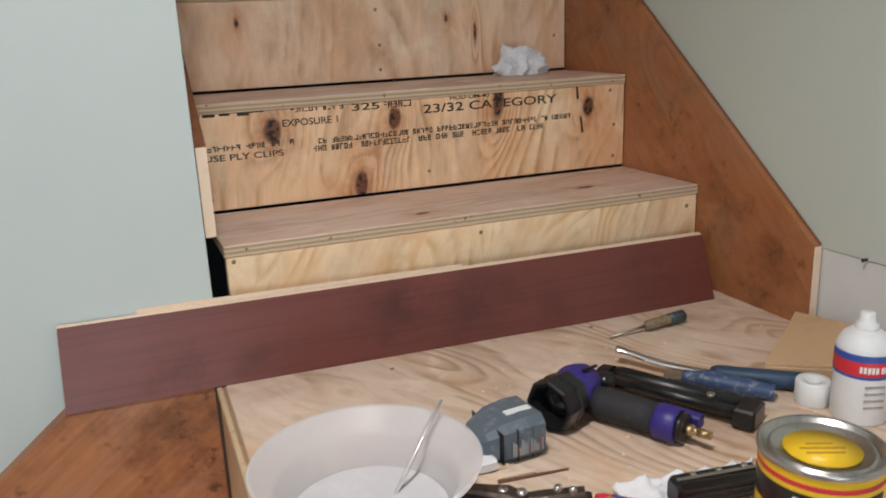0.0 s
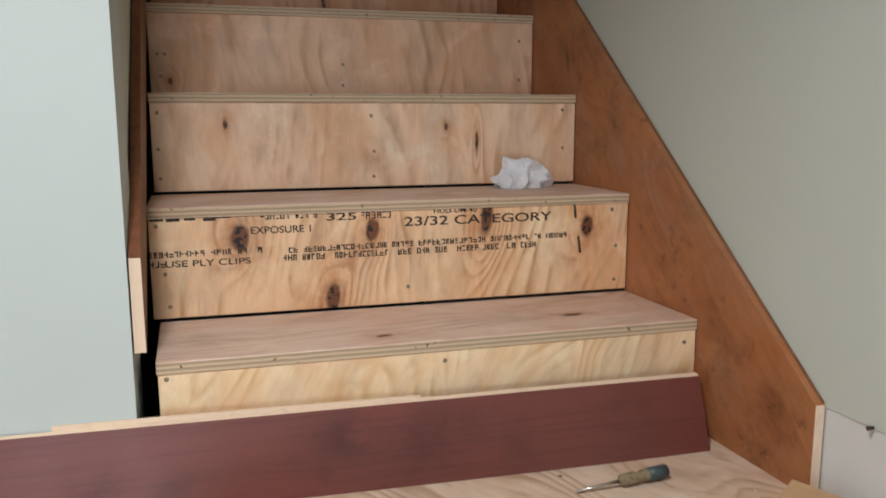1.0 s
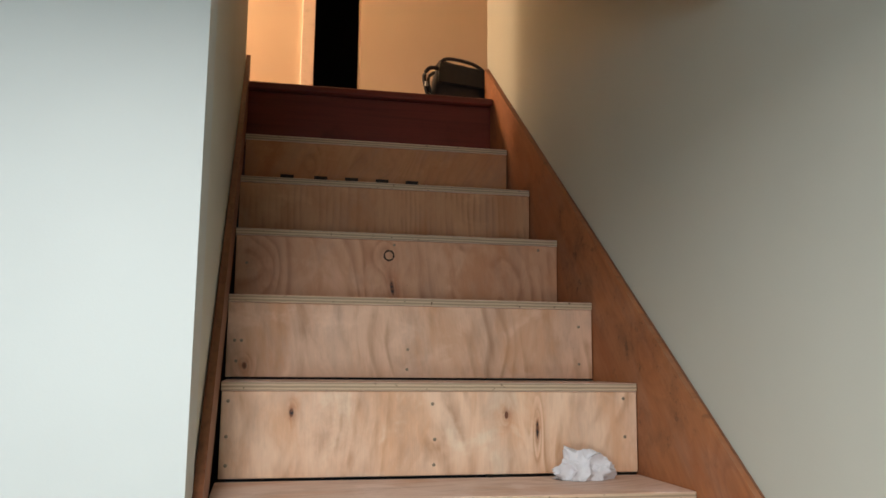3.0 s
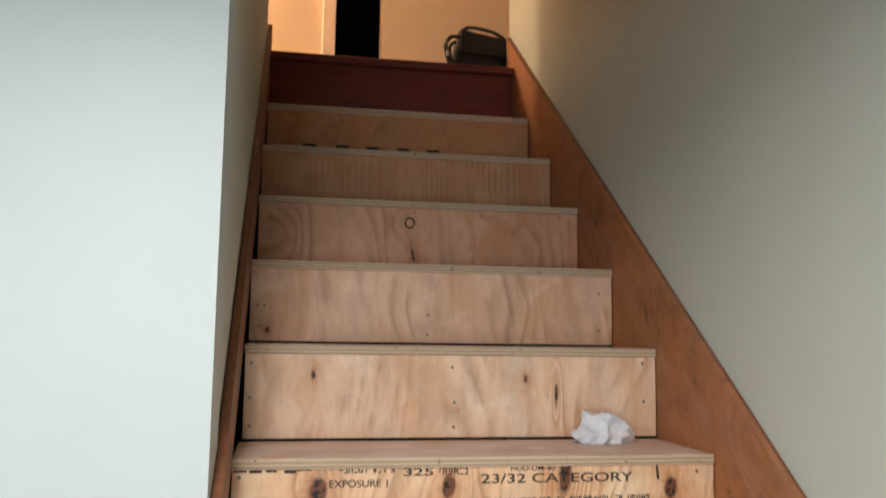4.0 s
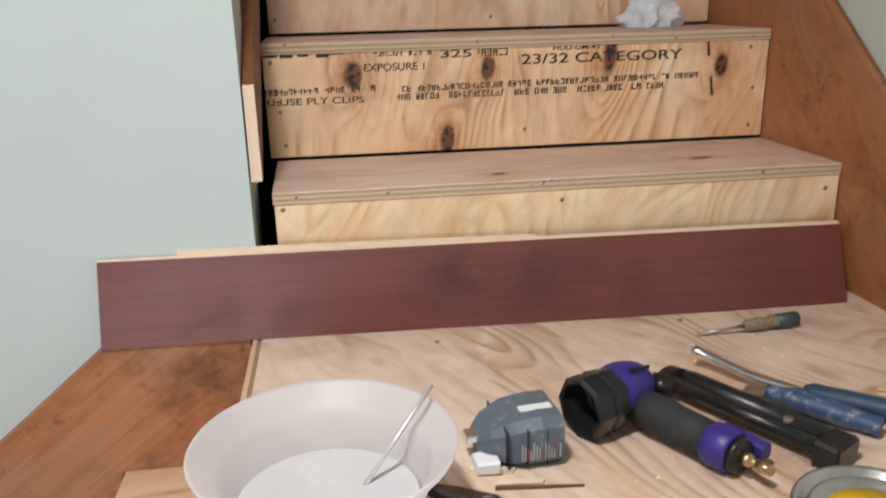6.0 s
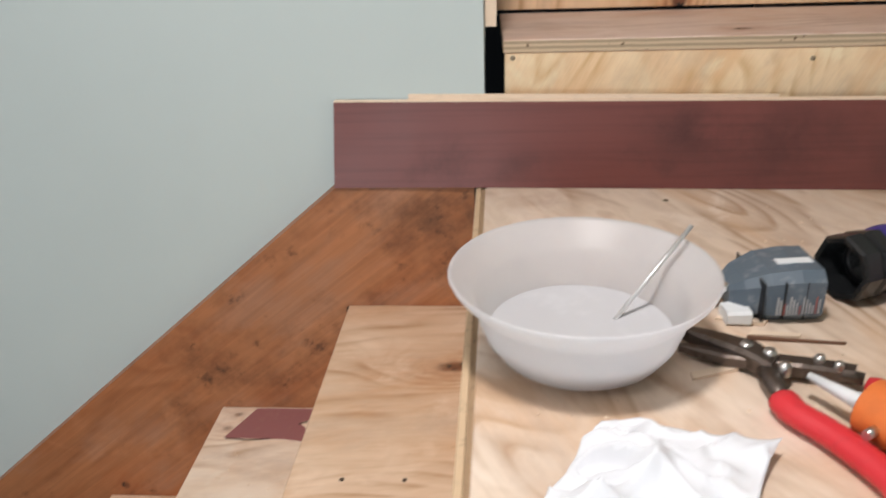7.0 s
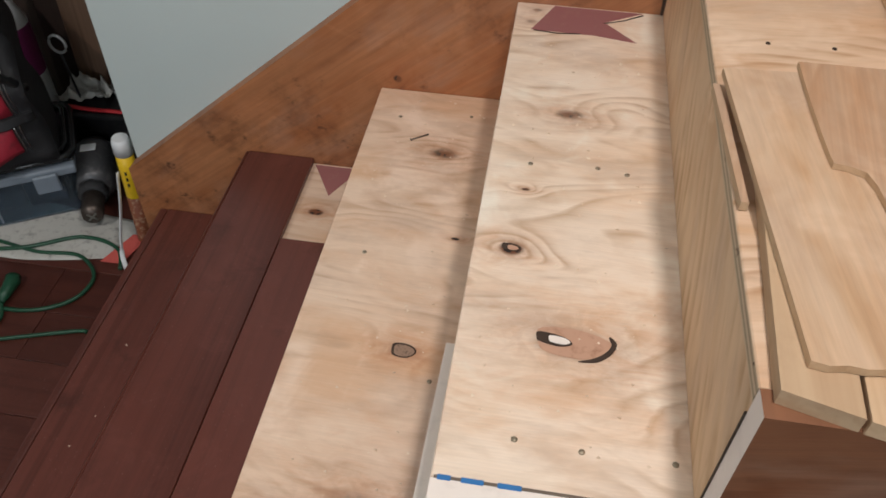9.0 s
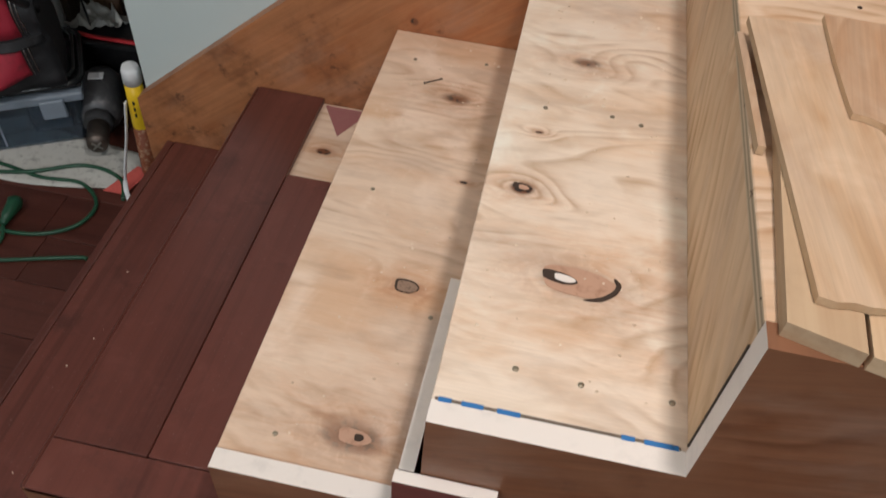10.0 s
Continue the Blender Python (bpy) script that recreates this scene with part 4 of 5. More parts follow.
part("air_fitting", tube([f0, f0 + hd * 0.010, f0 + hd * 0.011, f0 + hd * 0.018, f0 + hd * 0.019, f0 + hd * 0.032], [0.007, 0.007, 0.0045, 0.0045, 0.006, 0.005], 10), m_brass, tool, "brass quick connector")
part("knob", tube([(0.462, -0.328, 0.030), (0.482, -0.336, 0.030)], [0.016, 0.013], 10), m_black, tool)

gun = thing("black_applicator", "black metal applicator gun with two long bars", "applicator gun")
b0, b1 = Vector((0.500, -0.288, 0.016)), Vector((0.592, -0.452, 0.016))
bd = (b1 - b0).normalized()
side = Vector((-bd.y, bd.x, 0))
part("barrel", tube([b0 + side * 0.012, b0 + side * 0.012 + bd * 0.02, b1 + side * 0.012], [0.009, 0.0125, 0.0125], 12), m_black, gun)
part("rail", tube([b0 - side * 0.014 + Vector((0, 0, 0.004)), b1 - side * 0.012 + Vector((0, 0, 0.002))], [0.0085, 0.009], 8), m_black, gun)
part("front_plate", tube([b0 - bd * 0.006, b0 + bd * 0.010], [0.022, 0.024], 10, 0.6), m_black, gun)
part("end_block", box(-0.014, 0.014, -0.022, 0.022, -0.015, 0.012, 0.003), m_black, gun).matrix_basis = pose(*(b1 + bd * 0.01), 0, 0, -59)
part("pin", tube([b1 + Vector((-0.03, 0.02, 0.018)), b1 + Vector((-0.03, 0.02, 0.022))], 0.005, 8), m_steel, gun)

bar = thing("pry_bar", "curved chrome pry bar with navy rubber grip", "pry bar")
part("bar", tube(smooth_path([(0.553, -0.236, 0.024), (0.566, -0.252, 0.022), (0.594, -0.292, 0.015), (0.640, -0.352, 0.014)], 5), [0.009, 0.009, 0.009, 0.008] + [0.0072] * 12, 10, 0.7), m_chrome, bar)
part("grip", tube([(0.634, -0.345, 0.0145), (0.64, -0.351, 0.0148), (0.735, -0.430, 0.015), (0.74, -0.434, 0.015)], [0.009, 0.0125, 0.0125, 0.011], 12), m_navy, bar, "navy rubber grip")
roll = thing("tape_roll", "small roll of white tape lying on the landing", "tape roll", (0.712, -0.449, 0.0), 20)
part("roll", lathe([(0.010, 0.002), (0.020, 0.0), (0.022, 0.003), (0.022, 0.030), (0.020, 0.033), (0.010, 0.031), (0.010, 0.002)], 24), m_white, roll)

kn = thing("putty_knife", "putty knife with paint-spattered blue handle", "putty knife")
part("handle", tube(smooth_path([(0.596, -0.336, 0.014), (0.62, -0.367, 0.016), (0.650, -0.402, 0.014), (0.672, -0.425, 0.012)], 4), [0.011] * 3 + [0.0145] * 6 + [0.012] * 4, 12, 0.85), plain("spattered_blue", (0.035, 0.07, 0.16), 0.5, wear=0.8, scale=110, wear_colour=(0.35, 0.36, 0.38)), kn)
part("blade", hexa([(0.572, -0.318, 0.004), (0.590, -0.338, 0.010), (0.602, -0.328, 0.010), (0.590, -0.302, 0.004), (0.572, -0.318, 0.006), (0.590, -0.338, 0.013), (0.602, -0.328, 0.013), (0.590, -0.302, 0.006)], 0), m_steel, kn)

sd = thing("screwdriver", "short screwdriver with dark clear handle", "screwdriver")
part("shaft", tube([(0.598, -0.150, 0.004), (0.668, -0.150, 0.011)], [0.0022, 0.0028], 8), m_steel, sd)
part("handle", tube([(0.664, -0.150, 0.0115), (0.668, -0.150, 0.0118), (0.690, -0.148, 0.0125), (0.697, -0.147, 0.0125), (0.705, -0.146, 0.0125), (0.738, -0.142, 0.0125), (0.742, -0.1415, 0.0125)], [0.005, 0.0085, 0.009, 0.0065, 0.009, 0.0095, 0.007], 8), m_clear, sd)
part("handle_end", tube([(0.712, -0.1455, 0.0125), (0.744, -0.1413, 0.0125)], [0.0098, 0.0102], 10), plain("teal_band", (0.05, 0.08, 0.09), 0.4), sd)

can = thing("spray_can", "white aerosol can with red and blue bands", "spray can", (0.735, -0.500, 0.0), 30)
can_body = part("body", lathe([(0, 0.001), (0.031, 0), (0.033, 0.003), (0.033, 0.094), (0.0325, 0.097)], 32), m_white, can)
part("blue_band", lathe([(0.0332, 0.062), (0.0334, 0.063), (0.0334, 0.092), (0.0332, 0.093)], 32), m_blue, can)
bm = lathe([(0.0335, 0.066), (0.0337, 0.067), (0.0337, 0.083), (0.0335, 0.084)], 48)
bmesh.ops.delete(bm, geom=[v for v in bm.verts if v.co.x > 0.012], context="VERTS")
red_band = part("red_band", bm, m_red, can)
for k in range(8):
    part("print_bar", box(-0.0345, -0.033, -0.0028, 0.0004, 0.071, 0.079), m_white, red_band).matrix_basis = pose(0, 0, 0, 0, 0, 6 + k * 7.5 + (4 if k > 4 else 0))
for k in range(4):
    part("print_line", box(-0.0338, -0.0325, -0.012, 0.012, 0.052 - 0.009 * k, 0.0545 - 0.009 * k), m_steel, can_body).matrix_basis = pose(0, 0, 0, 0, 0, 38)
part("dome", lathe([(0.0325, 0.097), (0.0315, 0.100), (0.026, 0.110), (0.016, 0.117), (0.013, 0.118), (0, 0.118)], 32), m_white, can)
part("nozzle", lathe([(0.0135, 0.118), (0.0135, 0.124), (0.0095, 0.127), (0.009, 0.137), (0.007, 0.139), (0, 0.139)], 20), m_white, can)

tin = thing("stain_can", "yellow tin of wood stain with metal lid", "paint can", (0.472, -0.686, 0.0), 35)
part("body", lathe([(0, 0.001), (0.053, 0.0), (0.054, 0.003), (0.0535, 0.006), (0.0535, 0.112), (0.054, 0.114)], 48), m_yellow, tin)
part("red_stripe", lathe([(0.0537, 0.100), (0.0539, 0.101), (0.0539, 0.104), (0.0537, 0.105)], 48), m_red, tin)
bm = lathe([(0.0537, 0.070), (0.054, 0.071), (0.054, 0.094), (0.0537, 0.095)], 48)
bmesh.ops.delete(bm, geom=[v for v in bm.verts if v.co.x > -0.012], context="VERTS")
black_label = part("black_label", bm, m_black, tin, "black label band")
for k in range(5):
    part("print_bar", box(-0.0555, -0.0535, -0.0035, 0.002, 0.076, 0.090), m_white, black_label).matrix_basis = pose(0, 0, 0, 0, 0, -12 + k * 10)
part("rim", lathe([(0.0535, 0.112), (0.0555, 0.113), (0.056, 0.117), (0.0545, 0.1195), (0.052, 0.118), (0.050, 0.113), (0.047, 0.112)], 48), m_steel, tin, "rolled metal rim")
part("lid", lathe([(0.047, 0.112), (0.0455, 0.116), (0.043, 0.1165), (0.041, 0.1135), (0.0, 0.1138)], 48), m_steel, tin)
lid_label = part("lid_label", lathe([(0.033, 0.1139), (0.0335, 0.1145), (0.0, 0.1147)], 36), m_yellow, tin, "round yellow paper label")
for k, w in enumerate((0.012, 0.02, 0.017)):
    part("print_line", box(-w, w, 0.006 - 0.008 * k, 0.009 - 0.008 * k, 0.1147, 0.1151), plain("brown_print", (0.45, 0.25, 0.02), 0.6), lid_label).matrix_basis = pose(0, 0, 0, 0, 0, -60)

slab = thing("cardboard_slab", "flat tan cardboard pack against the wall", "cardboard pack")
part("pack", hexa([(0.690, -0.385, 0.0005), (0.86, -0.50, 0.0005), (0.903, -0.345, 0.0005), (0.868, -0.258, 0.0005),
                   (0.690, -0.385, 0.030), (0.86, -0.50, 0.030), (0.903, -0.345, 0.034), (0.868, -0.258, 0.034)], 0.002), m_card, slab)
part("flap", hexa([(0.692, -0.384, 0.0305), (0.858, -0.497, 0.0305), (0.902, -0.345, 0.0345), (0.867, -0.259, 0.0345),
                   (0.692, -0.384, 0.0335), (0.858, -0.497, 0.0335), (0.902, -0.345, 0.037), (0.867, -0.259, 0.037)], 0.0006), m_card, slab)

sn = thing("tin_snips", "rusty tin snips with red handles", "tin snips")
part("jaw", loft([(-0.075, 0.003, 0.006, 0.016, 0.004), (-0.04, 0.009, 0.003, 0.020, 0.002), (0.0, 0.013, 0.002, 0.022, 0.0), (0.022, 0.011, 0.002, 0.020, -0.008)]), m_rust, sn).matrix_basis = pose(0.250, -0.495, 0.0, 0, 0, -36)
part("jaw", loft([(-0.07, 0.003, 0.004, 0.012, -0.006), (-0.03, 0.007, 0.002, 0.014, -0.005), (0.03, 0.009, 0.004, 0.018, 0.003), (0.07, 0.008, 0.004, 0.017, 0.012)]), m_rust, sn).matrix_basis = pose(0.258, -0.502, 0.001, 0, 0, -26)
for x, y, r in ((0.2455, -0.492, 0.0065), (0.262, -0.503, 0.0065), (0.268, -0.524, 0.0055), (0.300, -0.512, 0.005), (0.312, -0.522, 0.0045)):
    part("bolt", lathe([(0, 0.026), (r * 0.7, 0.0255), (r, 0.022), (r, 0.014)], 10), m_steel, sn).matrix_basis = pose(x, y, -0.002)
part("arm", tube([(0.260, -0.505, 0.012), (0.256, -0.532, 0.012), (0.258, -0.565, 0.012)], [0.010, 0.009, 0.008], 8, 0.7), m_rust, sn)
part("arm", tube([(0.29, -0.508, 0.012), (0.33, -0.53, 0.012)], [0.008, 0.007], 8, 0.7), m_rust, sn)
part("handle", tube(smooth_path([(0.256, -0.557, 0.012), (0.261, -0.577, 0.012), (0.280, -0.605, 0.012), (0.300, -0.650, 0.012), (0.303, -0.675, 0.012)], 4), [0.010] + [0.0125] * 15 + [0.008], 12, 0.8), m_red, sn, "red dipped grip")
part("handle", tube(smooth_path([(0.332, -0.533, 0.010), (0.362, -0.560, 0.010), (0.392, -0.585, 0.010), (0.420, -0.608, 0.010)], 4), [0.007] + [0.0092] * 11 + [0.007], 12, 0.8), m_red, sn, "red dipped grip")

ct = thing("caulk_tube", "orange and blue caulking tube with grey nozzle", "caulk tube")
t0, t1 = Vector((0.309, -0.584, 0.0245)), Vector((0.385, -0.690, 0.0245))
td = (t1 - t0).normalized()
cartridge = part("cartridge", tube([t0, t0 + td * 0.002, t1], [0.021, 0.0235, 0.0235], 24), m_orange, ct)
ts = Vector((-td.y, td.x, 0))
part("stripe", tube([t0 + td * 0.004 + ts * 0.0125 + Vector((0, 0, 0.0125)), t1 + ts * 0.0125 + Vector((0, 0, 0.0125))], [0.0088, 0.0088], 12), m_blue, cartridge, "blue printed stripe")
part("print_bar", tube([t0 + td * 0.016 + ts * 0.002 + Vector((0, 0, 0.016)), t0 + td * 0.036 + ts * 0.003 + Vector((0, 0, 0.016))], [0.0085, 0.0085], 10), m_white, ct)
for along, off, w in ((0.014, -0.004, 0.010), (0.034, -0.005, 0.006), (0.024, 0.003, 0.004)):
    part("smear", tube([t0 + td * along + ts * off + Vector((0, 0, 0.0180)), t0 + td * (along + w * 0.5) + ts * (off + 0.001) + Vector((0, 0, 0.0184)), t0 + td * (along + w) + ts * (off + 0.003) + Vector((0, 0, 0.0178))], [0.0035, 0.0055, 0.0040], 10), m_white, cartridge, "dried white caulk smear")
part("nozzle_collar", tube([t0 + td * 0.001, t0 - td * 0.004], [0.0175, 0.0110], 16), m_gloss, ct, "torn dark plastic collar")
part("nozzle", tube([t0, t0 - td * 0.012, t0 - td * 0.05], [0.009, 0.006, 0.003], 12), m_white, ct)
part("pin", tube([t0 + td * 0.02 - ts * 0.02, t0 + td * 0.02 - ts * 0.033], 0.004, 8), m_steel, ct)

blk = thing("folding_knife_case", "ribbed black plastic tool case on a rag", "tool case", (0.448, -0.575, 0.006), -8)
part("case", loft([(-0.046, 0.011, 0.0, 0.024, 0), (-0.042, 0.014, 0.0, 0.028, 0), (0.05, 0.014, 0.0, 0.027, 0), (0.054, 0.011, 0.0, 0.024, 0)]), m_black, blk)
for k in range(3):
    part("rib", box(-0.042, 0.05, -0.0148, -0.013, 0.004 + 0.0072 * k, 0.008 + 0.0072 * k, 0.0006), m_grip, blk)
part("clip", box(-0.042, 0.05, -0.004, 0.001, 0.0275, 0.0295, 0.0006), m_steel, blk)
for k in range(3):
    part("rivet", disc(0.004, 10, 0.002), m_steel, blk).matrix_basis = pose(-0.02 + 0.03 * k, 0.006, 0.0265)
rag = thing("white_rag", "crumpled white paper rag", "paper rag")
part("sheet", crumple(0, 0, 0.020, 40, 2.0, 2.2, ((0.368, -0.560), (0.51, -0.585), (0.54, -0.535), (0.366, -0.522))), m_paper, rag)
tw = thing("paper_towel", "crumpled white paper towel lying on the landing", "paper towel")
part("sheet", crumple(0, 0, 0.038, 60, 6.3, 1.25, ((0.052, -0.696), (0.150, -0.800), (0.240, -0.615), (0.116, -0.570))), m_paper, tw)
ts_ = thing("tissue", "crumpled white tissue on a step", "tissue")
bm = bmesh.new()
bmesh.ops.create_icosphere(bm, subdivisions=5, radius=1.0)
for v in bm.verts:
    d = v.co.normalized()
    p = d * 1.7 + Vector((4.0, 1.0, 2.0))
    r = 0.74 + 0.34 * (1 - abs(noise.noise(p * 0.9))) ** 3 + 0.07 * (1 - abs(noise.noise(p * 2.4))) ** 3 + 0.2 * noise.noise(p * 0.7)
    v.co = Vector((0.736 + d.x * r * 0.060 + 0.006 * d.z, 0.432 + d.y * r * 0.036, max(0.3806, 0.392 + d.z * r * (0.046 - 0.012 * d.x))))
part("sheet", bm, m_paper, ts_)

# dark offcuts with tape at the near edge of the landing
off = thing("taped_offcut", "dark stained offcut with blue tape on the landing edge", "offcut")
part("board", box(0.205, 0.41, -0.872, -0.732, 0.0005, 0.012, 0.001), m_mahogany, off)
part("tape", box(0.213, 0.40, -0.800, -0.752, 0.0122, 0.0128), m_blue_tape, off)
for k, (x, y, a, col) in enumerate(((0.083, -0.741, -35, m_orange), (0.216, -0.505, 20, m_pale), (0.262, -0.415, -15, m_pale), (0.285, -0.442, -8, m_rust))):
    if k == 0:
        o = thing("tape_scrap", "small torn scrap of orange tape", "tape scrap", (x, y, 0.0004), a)
        part("scrap", box(-0.008, 0.008, -0.007, 0.007, 0.0, 0.004, 0.0008), col, o)
    else:
        o = thing("wood_chip", "small splinter of wood on the landing", "wood chip", (x, y, 0.0004), a, "wood chips")
        part("chip", hexa([(-0.022, -0.004, 0), (0.022, -0.005, 0), (0.025, 0.003, 0), (-0.018, 0.005, 0), (-0.022, -0.004, 0.002), (0.022, -0.005, 0.004), (0.025, 0.003, 0.003), (-0.018, 0.005, 0.002)], 0), m_pale, o)
sl = thing("wood_sliver", "long thin dark wood sliver", "wood sliver", (0.300, -0.452, 0.0004), -6)
part("sliver", hexa([(-0.04, -0.002, 0), (0.045, -0.001, 0), (0.045, 0.001, 0), (-0.04, 0.002, 0), (-0.04, -0.002, 0.003), (0.045, -0.001, 0.002), (0.045, 0.001, 0.002), (-0.04, 0.002, 0.003)], 0), plain("dark_sliver", (0.16, 0.08, 0.045), 0.8), sl)
sl = thing("wood_wedge", "torn brown sliver of veneer", "wood sliver", (0.60, -0.56, 0.0004), -42)
part("sliver", hexa([(-0.06, -0.02, 0), (0.06, -0.012, 0), (0.06, 0.012, 0), (-0.05, 0.02, 0), (-0.06, -0.02, 0.003), (0.06, -0.012, 0.004), (0.06, 0.012, 0.004), (-0.05, 0.02, 0.003)], 0), plain("brown_veneer", (0.33, 0.18, 0.09), 0.7), sl)

# sawdust and crumbs
rng = random.Random(21)
bm = bmesh.new()
for i in range(520):
    zone = rng.random()
    if zone < 0.55:
        x, y, z = rng.uniform(0.05, 0.85), rng.uniform(-0.72, -0.1), 0.0
    elif zone < 0.75:
        x, y, z = rng.uniform(-0.62, -0.45), rng.uniform(-0.85, -0.06), -0.57
    elif zone < 0.985:
        x, y, z = rng.uniform(-0.40, -0.21), rng.uniform(-0.85, -0.14), -0.38
    else:
        x, y, z = rng.uniform(-1.12, -0.94), rng.uniform(-0.85, -0.06), -0.945
    s = rng.uniform(0.0006, 0.0022)
    a = rng.uniform(0, 6.28)
    pts = [(x + s * k * math.cos(a + b), y + s * math.sin(a + b), z + h) for b, k, h in ((0, 2, 0.0002), (2.1, 1, 0.0002), (4.2, 1, 0.0002), (1.5, 0.4, 0.0002 + s))]
    vs = [bm.verts.new(p) for p in pts]
    for f in ((0, 1, 2), (0, 1, 3), (1, 2, 3), (2, 0, 3)):
        bm.faces.new([vs[j] for j in f])
tagged(part("sawdust", bm, m_pale), "pale sawdust crumbs scattered over the steps", "sawdust", kind="stuff")

# ---------------------------------------------------------------- loose boards on the first step down
def rough_board(name, label, outline, z0, z1, mat, seed, ragged=None):
    """A thin board with the given outline; ragged: the edge (index) that is broken."""
    r = random.Random(seed)
    pts = []
    for i, p in enumerate(outline):
        q = outline[(i + 1) % len(outline)]
        pts.append(p)
        if ragged is not None and i == ragged:
            for k in range(1, 14):
                t = k / 14
                pts.append((p[0] + (q[0] - p[0]) * t, p[1] + (q[1] - p[1]) * t + r.uniform(-0.004, 0.003)))
    ob = thing(name, label, "board", group="loose boards on the step")
    part("plank_body", prism(pts, "z", z0, z1), [mat, m_pine], ob)
    return ob


zt = -H
rough_board("pine_board", "pale pine offcut lying on the step", [(-0.188, -0.889), (-0.137, -0.903), (-0.118, -0.56), (-0.172, -0.56)], zt + 0.0008, zt + 0.016, m_pine, 1)
rough_board("pine_board", "pale pine offcut lying on the step", [(-0.1335, -0.904), (-0.045, -0.926), (-0.035, -0.56), (-0.114, -0.56)], zt + 0.0008, zt + 0.0155, m_pine, 2)
rough_board("pine_board", "short pale pine offcut under the stack", [(-0.0415, -0.927), (-0.006, -0.93), (-0.004, -0.60), (-0.031, -0.60)], zt + 0.0008, zt + 0.016, m_pine, 7)
rough_board("wide_board", "wide pale board with a splintered end", [(-0.1684, -0.8680), (-0.0010, -0.8660), (-0.0010, -0.5110), (-0.1969, -0.5230)], zt + 0.0165, zt + 0.0240, m_wide, 3, 0)
rough_board("broken_board", "broken weathered board with a stepped edge", [(-0.1271, -0.5100), (-0.1266, -0.5460), (-0.1256, -0.5860), (-0.1236, -0.6260), (-0.1221, -0.6500), (-0.1206, -0.6620), (-0.1081, -0.6640), (-0.0961, -0.6700), (-0.0906, -0.6860), (-0.0876, -0.7100), (-0.0851, -0.7380), (-0.0831, -0.7780), (-0.0816, -0.8260), (-0.0806, -0.8830), (-0.0010, -0.8910), (-0.0010, -0.5090)], zt + 0.0245, zt + 0.0305, m_oak_grey, 4)
rough_board("thin_slat", "thin wooden slat on the stack", [(-0.0351, -0.5610), (-0.0141, -0.5560), (-0.0010, -0.5600), (-0.0010, -0.6980), (-0.0281, -0.7040)], zt + 0.031, zt + 0.0365, m_pine, 5)
rough_board("thin_slat", "short thin slat end beneath another slat", [(-0.0161, -0.6960), (-0.0010, -0.6940), (-0.0010, -0.7370), (-0.0101, -0.7390)], zt + 0.031, zt + 0.034, m_oak_grey, 8)
rough_board("warped_slat", "grey narrow slat beside the stack", [(-0.1935, -0.70), (-0.187, -0.70), (-0.196, -0.53), (-0.2035, -0.53)], zt + 0.001, zt + 0.010, m_oak_grey, 6)

# dark finishing pieces stood against the second riser
fp = thing("stair_trim_offcut", "dark stained trim offcut with pale raw edges", "trim offcut")
part("long_piece", prism([(-0.443, -0.902), (-0.4275, -0.902), (-0.4275, -0.656), (-0.4395, -0.656)], "z", -0.5695, -0.478), [m_trim, m_mahogany], fp)
part("short_piece", prism([(-0.446, -0.916), (-0.345, -0.916), (-0.345, -0.903), (-0.446, -0.903)], "z", -0.76, -0.478), [m_trim, m_mahogany], fp)
for x, y, a in ((-0.557, -0.172, 35),):
    o = thing("nail", "small bent steel nail on the step", "nail", (x, y, -0.5685), a, "loose nails")
    part("shank", tube([(-0.016, 0, 0), (0.016, 0.001, 0)], 0.0012, 6), m_rust, o)
    part("nail_head", tube([(-0.017, 0, 0), (-0.016, 0, 0)], 0.0026, 8), m_rust, o)

# ---------------------------------------------------------------- upper hall bag
bag = thing("leather_bag", "slouched black leather bag on the hall floor", "bag", (0.768, 1.80, TOP), -3)
body = box(-0.108, 0.128, -0.06, 0.06, 0.001, 0.20, 0.0)
bmesh.ops.subdivide_edges(body, edges=body.edges[:], cuts=9, use_grid_fill=True)
for v in body.verts:
    t = v.co.z / 0.2
    v.co.y *= 1.0 - 0.4 * t * t
    v.co.x += (0.012 - 0.02 * (v.co.x > 0.1)) * t
    sag = 0.20 - 0.030 * min(1.0, max(0.0, (v.co.x + 0.03) / 0.10)) if v.co.x > -0.085 else 0.175
    v.co.z = max(0.001, v.co.z * sag / 0.20)
    v.co += 0.012 * min(1.0, 4 * t) * noise.noise_vector(v.co * 17)
    v.co.z = max(v.co.z, 0.001)
for f in body.faces:
    f.smooth = True
m_leather = plain("black_leather", (0.010, 0.008, 0.0075), 0.55, wear=0.5, scale=50, wear_colour=(0.04, 0.026, 0.02))
part("body", body, m_leather, bag)
part("flap", hexa([(-0.085, -0.071, 0.105), (0.115, -0.071, 0.085), (0.115, -0.060, 0.085), (-0.085, -0.060, 0.105),
                   (-0.080, -0.052, 0.192), (0.110, -0.052, 0.166), (0.110, -0.030, 0.172), (-0.080, -0.030, 0.198)], 0.004), m_leather, bag)
part("strap", tube(smooth_path([(-0.085, -0.05, 0.165), (-0.118, -0.06, 0.160), (-0.138, -0.06, 0.125), (-0.125, -0.06, 0.06), (-0.112, -0.06, 0.02)], 5), 0.008, 8), m_leather, bag)
part("strap", tube(smooth_path([(-0.10, -0.055, 0.145), (-0.122, -0.065, 0.12), (-0.118, -0.065, 0.08), (-0.10, -0.06, 0.04)], 5), 0.006, 8), m_leather, bag)
part("buckle", box(-0.136, -0.120, -0.070, -0.060, 0.085, 0.105, 0.002), m_steel, bag)
